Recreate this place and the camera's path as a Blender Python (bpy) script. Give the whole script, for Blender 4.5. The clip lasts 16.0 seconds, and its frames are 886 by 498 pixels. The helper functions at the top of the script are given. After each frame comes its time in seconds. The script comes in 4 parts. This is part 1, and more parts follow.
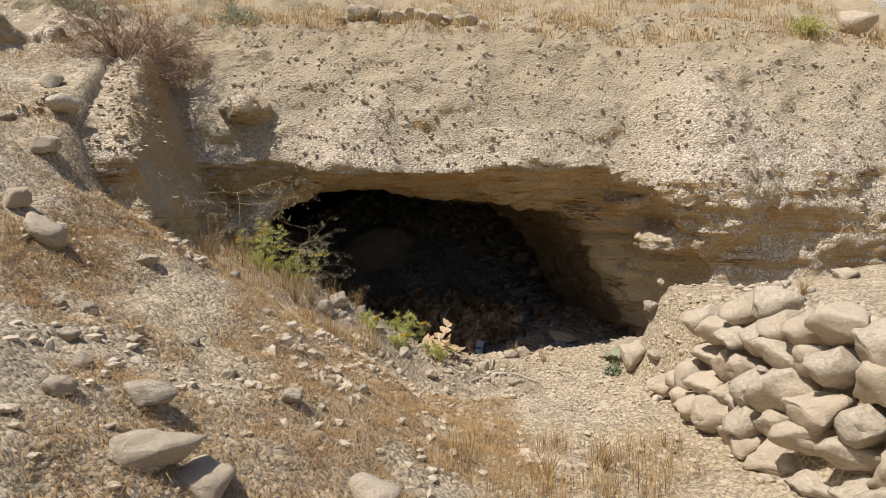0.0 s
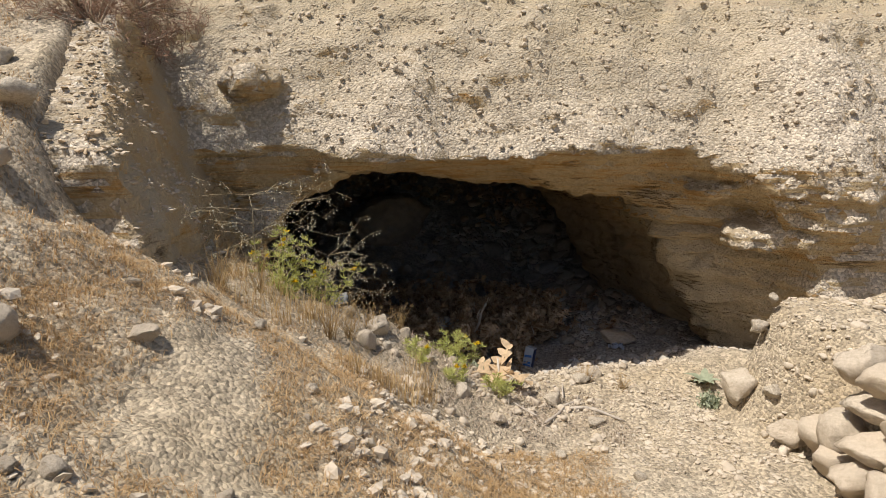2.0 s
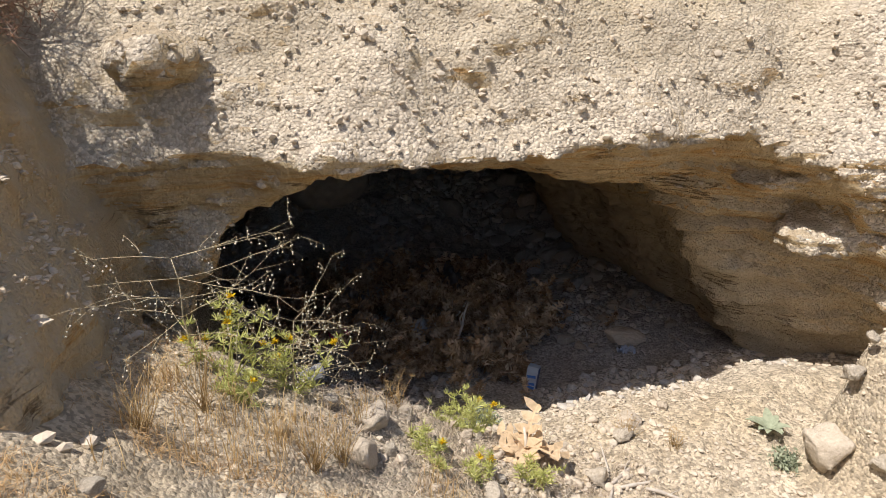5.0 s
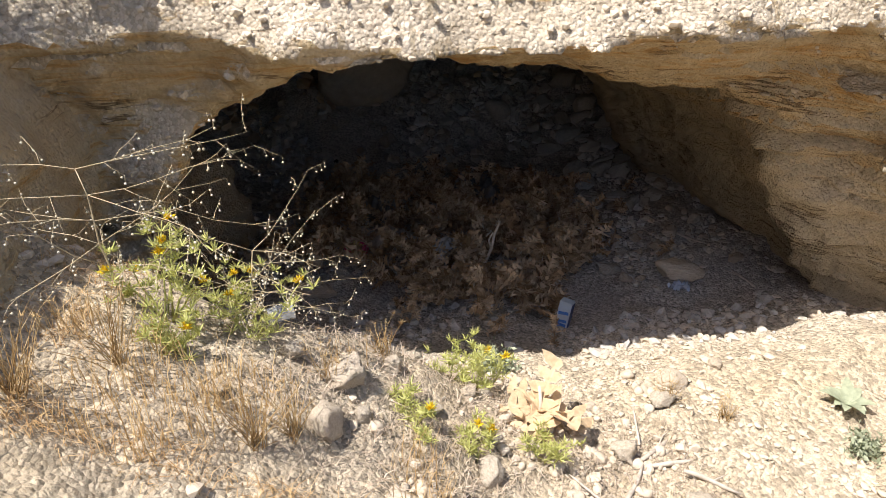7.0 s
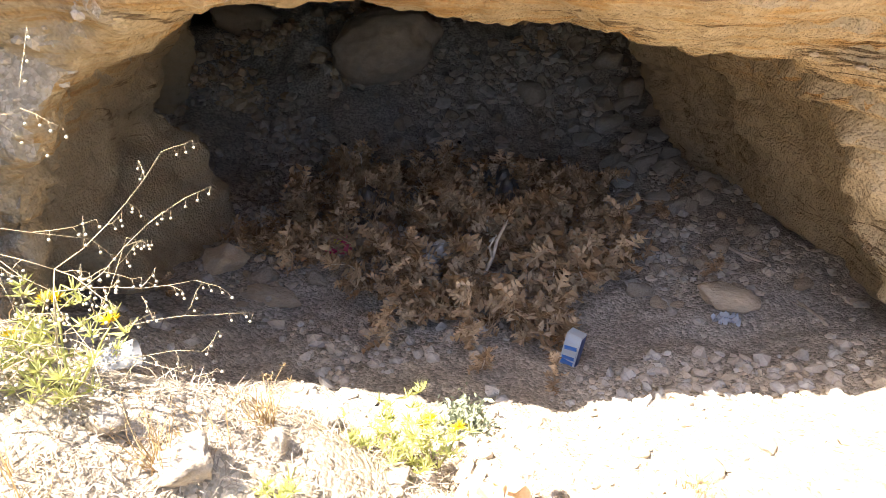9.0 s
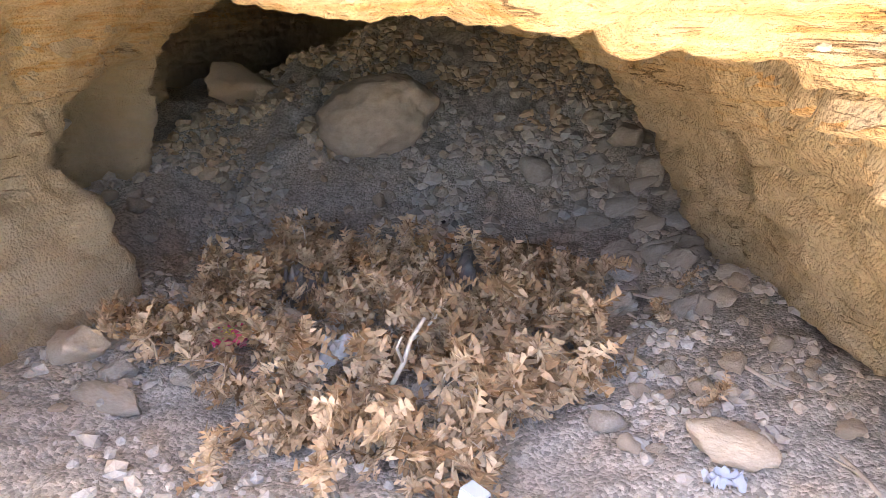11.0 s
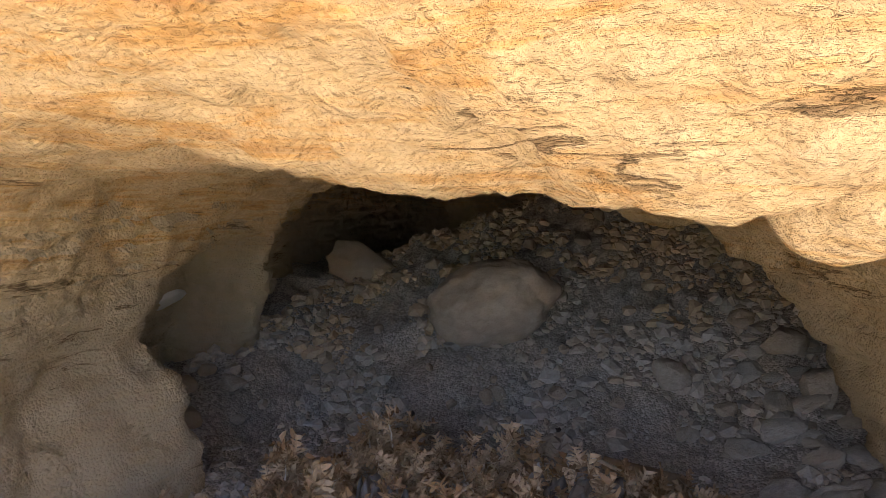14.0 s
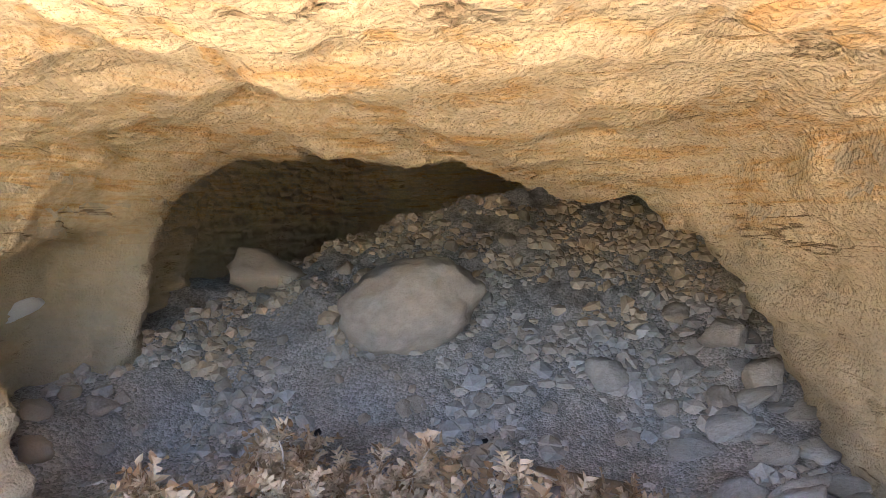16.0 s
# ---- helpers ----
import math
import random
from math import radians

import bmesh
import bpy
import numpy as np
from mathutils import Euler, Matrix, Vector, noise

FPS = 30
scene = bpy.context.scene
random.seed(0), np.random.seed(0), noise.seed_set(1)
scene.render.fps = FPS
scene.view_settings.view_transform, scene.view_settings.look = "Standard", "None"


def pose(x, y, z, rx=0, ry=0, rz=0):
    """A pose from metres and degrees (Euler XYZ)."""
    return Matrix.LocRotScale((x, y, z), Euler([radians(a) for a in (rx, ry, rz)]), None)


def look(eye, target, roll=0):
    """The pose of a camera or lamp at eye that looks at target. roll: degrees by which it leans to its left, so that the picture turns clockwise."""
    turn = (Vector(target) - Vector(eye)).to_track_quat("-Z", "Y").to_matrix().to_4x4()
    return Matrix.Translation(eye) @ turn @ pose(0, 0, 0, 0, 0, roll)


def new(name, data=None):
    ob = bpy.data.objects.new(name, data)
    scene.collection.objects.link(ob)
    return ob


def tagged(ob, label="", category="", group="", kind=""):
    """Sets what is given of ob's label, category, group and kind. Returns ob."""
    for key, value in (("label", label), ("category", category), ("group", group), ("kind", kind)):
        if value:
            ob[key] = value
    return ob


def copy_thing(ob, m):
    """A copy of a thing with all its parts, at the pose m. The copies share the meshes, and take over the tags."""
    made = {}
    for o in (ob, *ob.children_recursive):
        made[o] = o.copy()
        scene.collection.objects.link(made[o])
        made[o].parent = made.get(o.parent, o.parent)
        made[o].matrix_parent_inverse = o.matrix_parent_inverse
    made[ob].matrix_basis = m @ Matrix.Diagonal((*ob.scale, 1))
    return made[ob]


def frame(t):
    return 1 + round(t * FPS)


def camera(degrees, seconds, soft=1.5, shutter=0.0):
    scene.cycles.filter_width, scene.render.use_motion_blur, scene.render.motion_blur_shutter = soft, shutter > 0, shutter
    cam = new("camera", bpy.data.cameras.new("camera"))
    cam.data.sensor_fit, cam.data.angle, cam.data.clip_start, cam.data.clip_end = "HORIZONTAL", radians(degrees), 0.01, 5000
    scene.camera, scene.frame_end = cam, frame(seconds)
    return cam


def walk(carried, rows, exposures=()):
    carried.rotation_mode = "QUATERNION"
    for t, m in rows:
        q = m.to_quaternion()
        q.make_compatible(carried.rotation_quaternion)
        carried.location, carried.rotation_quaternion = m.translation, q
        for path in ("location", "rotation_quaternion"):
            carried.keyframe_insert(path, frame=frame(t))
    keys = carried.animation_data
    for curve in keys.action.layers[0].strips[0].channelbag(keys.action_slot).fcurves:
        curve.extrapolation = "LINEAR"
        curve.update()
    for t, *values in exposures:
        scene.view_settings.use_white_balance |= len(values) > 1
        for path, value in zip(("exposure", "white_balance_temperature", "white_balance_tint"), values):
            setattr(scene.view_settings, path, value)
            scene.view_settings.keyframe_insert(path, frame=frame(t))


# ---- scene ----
cam = camera(67.9, 16.0, soft=0.5)
PATH = [
    (0, (0.044, 0.004, 1.507), (0.026, 1.987, 1.247), 0.1),
    (0.5, (-0.039, 0.262, 1.507), (-0.085, 2.242, 1.234), 0.0),
    (1, (-0.186, 0.539, 1.601), (-0.249, 2.507, 1.251), -0.2),
    (1.5, (-0.326, 0.822, 1.663), (-0.374, 2.782, 1.268), -0.1),
    (2, (-0.461, 1.105, 1.793), (-0.441, 3.06, 1.371), -0.4),
    (2.5, (-0.65, 1.35, 1.854), (-0.537, 3.296, 1.405), -0.4),
    (3, (-0.877, 1.584, 1.952), (-0.619, 3.509, 1.474), -0.7),
    (3.2, (-0.929, 1.676, 1.967), (-0.637, 3.591, 1.47), -1.1),
    (5.3, (-0.793, 2.628, 2.204), (-0.574, 4.472, 1.461), -1.5),
    (5.5, (-0.749, 2.691, 2.18), (-0.561, 4.52, 1.392), -1.7),
    (6, (-0.654, 2.882, 2.128), (-0.522, 4.679, 1.259), -1.4),
    (6.5, (-0.573, 3.064, 2.067), (-0.475, 4.833, 1.139), -1.3),
    (7, (-0.527, 3.175, 2.012), (-0.474, 4.933, 1.059), -1.0),
    (7.5, (-0.464, 3.378, 1.923), (-0.461, 5.129, 0.957), -0.8),
    (8, (-0.388, 3.649, 1.849), (-0.44, 5.39, 0.867), -1.1),
    (8.5, (-0.268, 3.859, 1.727), (-0.357, 5.596, 0.74), -1.2),
    (8.7, (-0.221, 3.916, 1.713), (-0.315, 5.653, 0.725), -1.0),
    (10.8, (0.587, 4.965, 1.202), (0.308, 6.791, 0.437), -0.9),
    (11, (0.58, 5.04, 1.179), (0.278, 6.879, 0.455), -0.7),
    (11.5, (0.53, 5.198, 1.178), (0.145, 7.076, 0.607), -0.4),
    (12, (0.499, 5.281, 1.176), (-0.001, 7.162, 0.715), -0.1),
    (12.5, (0.484, 5.343, 1.186), (-0.104, 7.216, 0.803), 0.2),
    (13, (0.507, 5.455, 1.138), (-0.131, 7.32, 0.797), 0.2),
    (13.5, (0.542, 5.532, 1.154), (-0.129, 7.397, 0.882), 0.3),
    (14, (0.563, 5.685, 1.135), (-0.138, 7.548, 0.938), 0.4),
    (14.5, (0.549, 5.841, 1.06), (-0.161, 7.705, 0.914), 0.3),
    (15, (0.577, 5.975, 1.038), (-0.105, 7.851, 0.916), 0.1),
    (15.5, (0.511, 6.147, 0.907), (-0.039, 8.067, 0.801), -0.4),
    (16, (0.501, 6.295, 0.799), (0.003, 8.229, 0.688), -0.5),
]
EXPOSURES = [(0.0, -0.02, 6500, 12), (1.5, 0.1, 6500, 12), (3.2, 0.15, 6400, 13), (5.5, 0.5, 6300, 14), (7.0, 0.85, 6300, 14), (8.5, 1.7, 6500, 15), (10.8, 4.5, 6500, 19), (11.5, 4.25, 6400, 19), (12.5, 4.0, 6300, 19), (14.5, 3.45, 6200, 16), (15.2, 3.95, 6000, 15), (15.6, 4.25, 5900, 15), (16.0, 5.2, 5700, 15)]
walk(cam, [(t, look(eye, target, roll)) for t, eye, target, roll in PATH], EXPOSURES)

# ---- daylight ----
SUN_WAY = Vector((-0.44, -0.19, 1.0)).normalized()
world = bpy.data.worlds.new("sky")
scene.world = world
world.use_nodes = True
sky = world.node_tree.nodes.new("ShaderNodeTexSky")
sky.sky_type, sky.sun_disc = "NISHITA", False
sky.sun_elevation = math.asin(SUN_WAY.z)
sky.sun_rotation = math.atan2(SUN_WAY.x, SUN_WAY.y)
sky.dust_density = 2.0
world.node_tree.links.new(sky.outputs[0], world.node_tree.nodes["Background"].inputs[0])
world.node_tree.nodes["Background"].inputs[1].default_value = 0.095
sun = new("sun", bpy.data.lights.new("sun", "SUN"))
sun.data.energy, sun.data.angle, sun.data.color = 4.8, radians(0.53), (1.0, 0.94, 0.84)
sun.matrix_world = look(SUN_WAY * 50, (0, 0, 0))

# ---- materials ----
def material(name, rough=0.9):
    m = bpy.data.materials.new(name)
    m.use_nodes = True
    bsdf = m.node_tree.nodes["Principled BSDF"]
    bsdf.inputs["Roughness"].default_value = rough
    bsdf.inputs["Specular IOR Level"].default_value = 0.2
    return m, m.node_tree, bsdf


def node(tree, kind, **values):
    n = tree.nodes.new(kind)
    for key, value in values.items():
        n.inputs[key.replace("_", " ")].default_value = value
    return n


def coords(tree, scale=(1, 1, 1)):
    tex = tree.nodes.new("ShaderNodeTexCoord")
    mp = tree.nodes.new("ShaderNodeMapping")
    mp.inputs["Scale"].default_value = scale
    tree.links.new(tex.outputs["Object"], mp.inputs["Vector"])
    return mp.outputs[0]


def noise_of(tree, vec, scale, detail=4.0, rough=0.6, distort=0.0):
    n = node(tree, "ShaderNodeTexNoise", Scale=scale, Detail=detail, Roughness=rough, Distortion=distort)
    tree.links.new(vec, n.inputs["Vector"])
    return n.outputs["Fac"]


def ramp(tree, fac, stops):
    r = tree.nodes.new("ShaderNodeValToRGB")
    els = r.color_ramp.elements
    while len(els) < len(stops):
        els.new(0.5)
    for e, (p, c) in zip(els, stops):
        e.position, e.color = p, (*c, 1) if len(c) == 3 else c
    tree.links.new(fac, r.inputs[0])
    return r.outputs[0]


def grey(v):
    return (v, v, v)


def mix(tree, fac, a, b, how="MIX"):
    n = tree.nodes.new("ShaderNodeMix")
    n.data_type, n.blend_type = "RGBA", how
    for socket, value in ((n.inputs[0], fac), (n.inputs[6], a), (n.inputs[7], b)):
        if isinstance(value, bpy.types.NodeSocket):
            tree.links.new(value, socket)
        elif isinstance(value, (int, float)):
            socket.default_value = value
        else:
            socket.default_value = (*value, 1)
    return n.outputs[2]


def maths(tree, how, a, b=0.0):
    n = tree.nodes.new("ShaderNodeMath")
    n.operation = how
    for socket, value in ((n.inputs[0], a), (n.inputs[1], b)):
        if isinstance(value, bpy.types.NodeSocket):
            tree.links.new(value, socket)
        else:
            socket.default_value = value
    return n.outputs[0]


def relief(tree, bsdf, heights):
    last = None
    for height, strength, distance in heights:
        b = node(tree, "ShaderNodeBump", Strength=strength, Distance=distance)
        tree.links.new(height, b.inputs["Height"])
        if last:
            tree.links.new(last, b.inputs["Normal"])
        last = b.outputs[0]
    tree.links.new(last, bsdf.inputs["Normal"])


def random_of(tree):
    return tree.nodes.new("ShaderNodeObjectInfo").outputs["Random"]


def island_of(tree):
    return tree.nodes.new("ShaderNodeNewGeometry").outputs["Random Per Island"]


def parts_of(tree, vec):
    s = tree.nodes.new("ShaderNodeSeparateXYZ")
    tree.links.new(vec, s.inputs[0])
    return s.outputs


def rock_material():
    """Pale conglomerate on the weathered face, ochre bedded sandstone underneath, dusty marl on the walls of the hollow."""
    m, tree, bsdf = material("bedded_rock", 0.95)
    vec = coords(tree)
    geo = tree.nodes.new("ShaderNodeNewGeometry")
    nx, ny, nz = parts_of(tree, geo.outputs["True Normal"])
    px, py, pz = parts_of(tree, vec)
    big = noise_of(tree, vec, 1.3, 5, 0.6)
    fine = noise_of(tree, vec, 26, 6, 0.7)
    mid = noise_of(tree, vec, 7, 5, 0.65)
    beds = noise_of(tree, coords(tree, (0.9, 0.9, 9.0)), 2.2, 6, 0.68, 0.6)
    thin = noise_of(tree, coords(tree, (1.6, 1.6, 16.0)), 3.2, 5, 0.7, 0.4)
    pale = mix(tree, ramp(tree, fine, [(0.3, grey(0)), (0.72, grey(1))]), (0.52, 0.44, 0.335), (0.80, 0.71, 0.575))
    pale = mix(tree, ramp(tree, big, [(0.35, grey(0)), (0.7, grey(0.6))]), pale, (0.62, 0.545, 0.445))
    grit = node(tree, "ShaderNodeTexVoronoi", Scale=58.0)
    tree.links.new(vec, grit.inputs["Vector"])
    speck = ramp(tree, parts_of(tree, grit.outputs["Color"])[0], [(0.1, grey(0.62)), (0.6, grey(1.0)), (0.95, grey(1.28))])
    pale = mix(tree, 1.0, pale, speck, "MULTIPLY")
    pale = mix(tree, ramp(tree, grit.outputs["Distance"], [(0.45, grey(0)), (0.85, grey(0.35))]), pale, (0.32, 0.26, 0.19))
    ochre = ramp(tree, beds, [(0.28, (0.36, 0.19, 0.07)), (0.4, (0.56, 0.34, 0.13)), (0.5, (0.63, 0.49, 0.29)), (0.62, (0.61, 0.495, 0.315)), (0.74, (0.58, 0.40, 0.19))])
    ochre = mix(tree, ramp(tree, thin, [(0.44, grey(0.0)), (0.7, grey(0.75))]), ochre, (0.55, 0.455, 0.305))
    ochre = mix(tree, ramp(tree, fine, [(0.35, grey(0.5)), (0.6, grey(0.0))]), ochre, (0.36, 0.24, 0.11))
    marl = mix(tree, mid, (0.38, 0.315, 0.215), (0.56, 0.48, 0.345))
    marl = mix(tree, ramp(tree, beds, [(0.45, grey(0)), (0.75, grey(0.6))]), marl, (0.50, 0.39, 0.23))
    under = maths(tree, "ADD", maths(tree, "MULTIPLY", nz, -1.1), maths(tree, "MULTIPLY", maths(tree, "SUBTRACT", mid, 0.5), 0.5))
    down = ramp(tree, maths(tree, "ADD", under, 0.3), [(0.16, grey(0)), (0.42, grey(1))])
    deep = ramp(tree, maths(tree, "MULTIPLY", maths(tree, "ADD", py, maths(tree, "MULTIPLY", big, 0.8)), 0.1), [(0.62, grey(0)), (0.70, grey(1))])
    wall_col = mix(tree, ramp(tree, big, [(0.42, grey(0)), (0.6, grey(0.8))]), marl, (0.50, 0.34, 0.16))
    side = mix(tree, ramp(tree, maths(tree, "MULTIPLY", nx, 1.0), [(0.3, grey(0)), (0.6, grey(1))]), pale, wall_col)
    outer = mix(tree, deep, side, marl)
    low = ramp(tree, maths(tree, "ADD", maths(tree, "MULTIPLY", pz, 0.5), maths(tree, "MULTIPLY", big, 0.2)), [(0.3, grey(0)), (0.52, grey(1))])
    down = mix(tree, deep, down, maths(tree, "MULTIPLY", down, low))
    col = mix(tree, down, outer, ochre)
    line = noise_of(tree, coords(tree, (0.7, 0.7, 6.0)), 1.4, 5, 0.55, 0.3)
    seam = ramp(tree, maths(tree, "ABSOLUTE", maths(tree, "SUBTRACT", line, 0.5)), [(0.0, grey(1)), (0.006, grey(0.9)), (0.014, grey(0))])
    patch = ramp(tree, noise_of(tree, vec, 1.9, 3), [(0.55, grey(0)), (0.63, grey(0.75))])
    seam = maths(tree, "MULTIPLY", maths(tree, "MULTIPLY", seam, patch), ramp(tree, nz, [(0.25, grey(1)), (0.5, grey(0))]))
    col = mix(tree, seam, col, (0.16, 0.10, 0.05))
    soil = mix(tree, mid, (0.34, 0.27, 0.18), (0.52, 0.43, 0.30))
    col = mix(tree, ramp(tree, nz, [(0.72, grey(0)), (0.86, grey(1))]), col, soil)
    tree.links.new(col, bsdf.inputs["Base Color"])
    vor = node(tree, "ShaderNodeTexVoronoi", Scale=22.0)
    tree.links.new(vec, vor.inputs["Vector"])
    crack = node(tree, "ShaderNodeTexVoronoi", Scale=2.6)
    crack.feature = "DISTANCE_TO_EDGE"
    warp = node(tree, "ShaderNodeTexNoise", Scale=3.0, Detail=5.0)
    tree.links.new(vec, warp.inputs["Vector"])
    tree.links.new(mix(tree, 0.28, vec, warp.outputs["Color"]), crack.inputs["Vector"])
    cracks = ramp(tree, crack.outputs["Distance"], [(0.0, grey(0)), (0.018, grey(1))])
    relief(tree, bsdf, [(maths(tree, "MULTIPLY", beds, down), 0.6, 0.06), (maths(tree, "MULTIPLY", thin, down), 0.5, 0.02), (cracks, 0.35, 0.03), (maths(tree, "SUBTRACT", 1.0, seam), 0.9, 0.05), (maths(tree, "SUBTRACT", 1.0, vor.outputs["Distance"]), 0.3, 0.012), (maths(tree, "SUBTRACT", 1.0, grit.outputs["Distance"]), 0.8, 0.014), (fine, 0.9, 0.022), (noise_of(tree, vec, 90, 4, 0.7), 0.6, 0.006)])
    return m


def ground_material():
    m, tree, bsdf = material("dry_soil", 0.97)
    vec = coords(tree)
    px, py, pz = parts_of(tree, vec)
    big, mid, fine = noise_of(tree, vec, 0.9, 5), noise_of(tree, vec, 6, 6, 0.68), noise_of(tree, vec, 45, 5, 0.7)
    pale = mix(tree, ramp(tree, mid, [(0.35, grey(0)), (0.68, grey(1))]), (0.42, 0.35, 0.25), (0.63, 0.54, 0.405))
    pale = mix(tree, ramp(tree, big, [(0.4, grey(0)), (0.66, grey(0.6))]), pale, (0.52, 0.41, 0.26))
    pale = mix(tree, ramp(tree, fine, [(0.3, grey(0.55)), (0.55, grey(0))]), pale, (0.27, 0.23, 0.17))
    grit = node(tree, "ShaderNodeTexVoronoi", Scale=58.0)
    tree.links.new(vec, grit.inputs["Vector"])
    speck = ramp(tree, parts_of(tree, grit.outputs["Color"])[0], [(0.1, grey(0.62)), (0.6, grey(1.0)), (0.95, grey(1.2))])
    pale = mix(tree, 1.0, pale, speck, "MULTIPLY")
    dust = mix(tree, mid, (0.38, 0.36, 0.33), (0.55, 0.52, 0.475))
    dust = mix(tree, ramp(tree, big, [(0.48, grey(0)), (0.75, grey(0.5))]), dust, (0.50, 0.40, 0.28))
    dust = mix(tree, 1.0, dust, speck, "MULTIPLY")
    inner = ramp(tree, maths(tree, "MULTIPLY", maths(tree, "ADD", py, maths(tree, "MULTIPLY", big, 1.2)), 0.1), [(0.64, grey(0)), (0.78, grey(1))])
    tree.links.new(mix(tree, inner, pale, dust), bsdf.inputs["Base Color"])
    vor = node(tree, "ShaderNodeTexVoronoi", Scale=16.0)
    tree.links.new(vec, vor.inputs["Vector"])
    relief(tree, bsdf, [(mid, 0.5, 0.05), (maths(tree, "SUBTRACT", 1.0, vor.outputs["Distance"]), 0.3, 0.012), (maths(tree, "SUBTRACT", 1.0, grit.outputs["Distance"]), 0.7, 0.013), (fine, 0.9, 0.014), (noise_of(tree, vec, 160, 3, 0.7), 0.5, 0.004)])
    return m


def stone_material(name, dark, light, tint, by_object=True):
    m, tree, bsdf = material(name, 0.9)
    vec = coords(tree)
    own = random_of(tree) if by_object else island_of(tree)
    mid, fine = noise_of(tree, vec, 6, 6, 0.7), noise_of(tree, vec, 40, 5, 0.7)
    col = mix(tree, ramp(tree, mid, [(0.3, grey(0)), (0.7, grey(1))]), dark, light)
    col = mix(tree, ramp(tree, own, [(0.2, grey(0)), (0.9, grey(0.7))]), col, tint)
    col = mix(tree, ramp(tree, fine, [(0.3, grey(0.5)), (0.5, grey(0))]), col, tuple(v * 0.6 for v in dark))
    tree.links.new(col, bsdf.inputs["Base Color"])
    k = 0.11 if by_object else 0.12
    relief(tree, bsdf, [(noise_of(tree, vec, 2.2, 5, 0.7), 0.7, 0.2 * k), (mid, 0.8, 0.09 * k), (fine, 0.9, 0.03 * k), (noise_of(tree, vec, 130, 3), 0.5, 0.004 * k)])
    return m


def dry_material(name, dark, light, by_object=False, rough=0.75, glow=0.0):
    """Stalks and leaves: colour varies by blade, with a soft grain; thin ones let light through."""
    m, tree, bsdf = material(name, rough)
    own = random_of(tree) if by_object else island_of(tree)
    grain = noise_of(tree, coords(tree), 30, 4)
    col = mix(tree, own, dark, light)
    col = mix(tree, ramp(tree, grain, [(0.35, grey(0.45)), (0.6, grey(0))]), col, tuple(v * 0.55 for v in dark))
    tree.links.new(col, bsdf.inputs["Base Color"])
    if glow:
        thin = tree.nodes.new("ShaderNodeBsdfTranslucent")
        tree.links.new(col, thin.inputs[0])
        blend = tree.nodes.new("ShaderNodeMixShader")
        blend.inputs[0].default_value = glow
        out = tree.nodes["Material Output"]
        tree.links.new(bsdf.outputs[0], blend.inputs[1])
        tree.links.new(thin.outputs[0], blend.inputs[2])
        tree.links.new(blend.outputs[0], out.inputs[0])
    return m


ROCK = rock_material()
SOIL = ground_material()
PALE_STONE = stone_material("pale_limestone", (0.38, 0.32, 0.24), (0.69, 0.61, 0.49), (0.58, 0.48, 0.36))
GREY_STONE = stone_material("dusty_stone", (0.33, 0.295, 0.245), (0.52, 0.465, 0.39), (0.48, 0.385, 0.28))
PALE_GRAVEL = stone_material("pale_gravel", (0.40, 0.34, 0.26), (0.66, 0.58, 0.46), (0.54, 0.45, 0.34), False)
GREY_GRAVEL = stone_material("grey_gravel", (0.34, 0.325, 0.30), (0.56, 0.535, 0.49), (0.54, 0.46, 0.36), False)
TAN_GRAVEL = stone_material("tan_rubble", (0.42, 0.35, 0.26), (0.62, 0.53, 0.41), (0.58, 0.44, 0.28), False)
STRAW = dry_material("straw", (0.42, 0.27, 0.11), (0.66, 0.50, 0.27), glow=0.25)
TWIG = dry_material("dead_twig", (0.30, 0.23, 0.16), (0.56, 0.48, 0.38))
DRY_LEAF = dry_material("dry_thistle_leaf", (0.28, 0.175, 0.09), (0.72, 0.565, 0.385), by_object=True, glow=0.15)
PALE_STALK = dry_material("bleached_stalk", (0.58, 0.52, 0.42), (0.74, 0.68, 0.58))
GREEN = dry_material("thistle_green", (0.48, 0.50, 0.15), (0.72, 0.71, 0.31), glow=0.35)
GREY_GREEN = dry_material("sage_leaf", (0.26, 0.30, 0.19), (0.44, 0.47, 0.34), glow=0.2)
YELLOW = dry_material("yellow_flower", (0.75, 0.50, 0.02), (0.85, 0.68, 0.04), glow=0.2)
WEED = dry_material("dry_weed_stalk", (0.42, 0.34, 0.20), (0.62, 0.53, 0.36))
BUD = dry_material("seed_bud", (0.45, 0.40, 0.28), (0.72, 0.68, 0.55))

# ---- shapes of the land ----
def step(a, b, v):
    t = np.clip((v - a) / (b - a), 0, 1)
    return t * t * (3 - 2 * t)


def soft(v, k=0.15):
    return 0.5 * (v + np.sqrt(v * v + k * k))


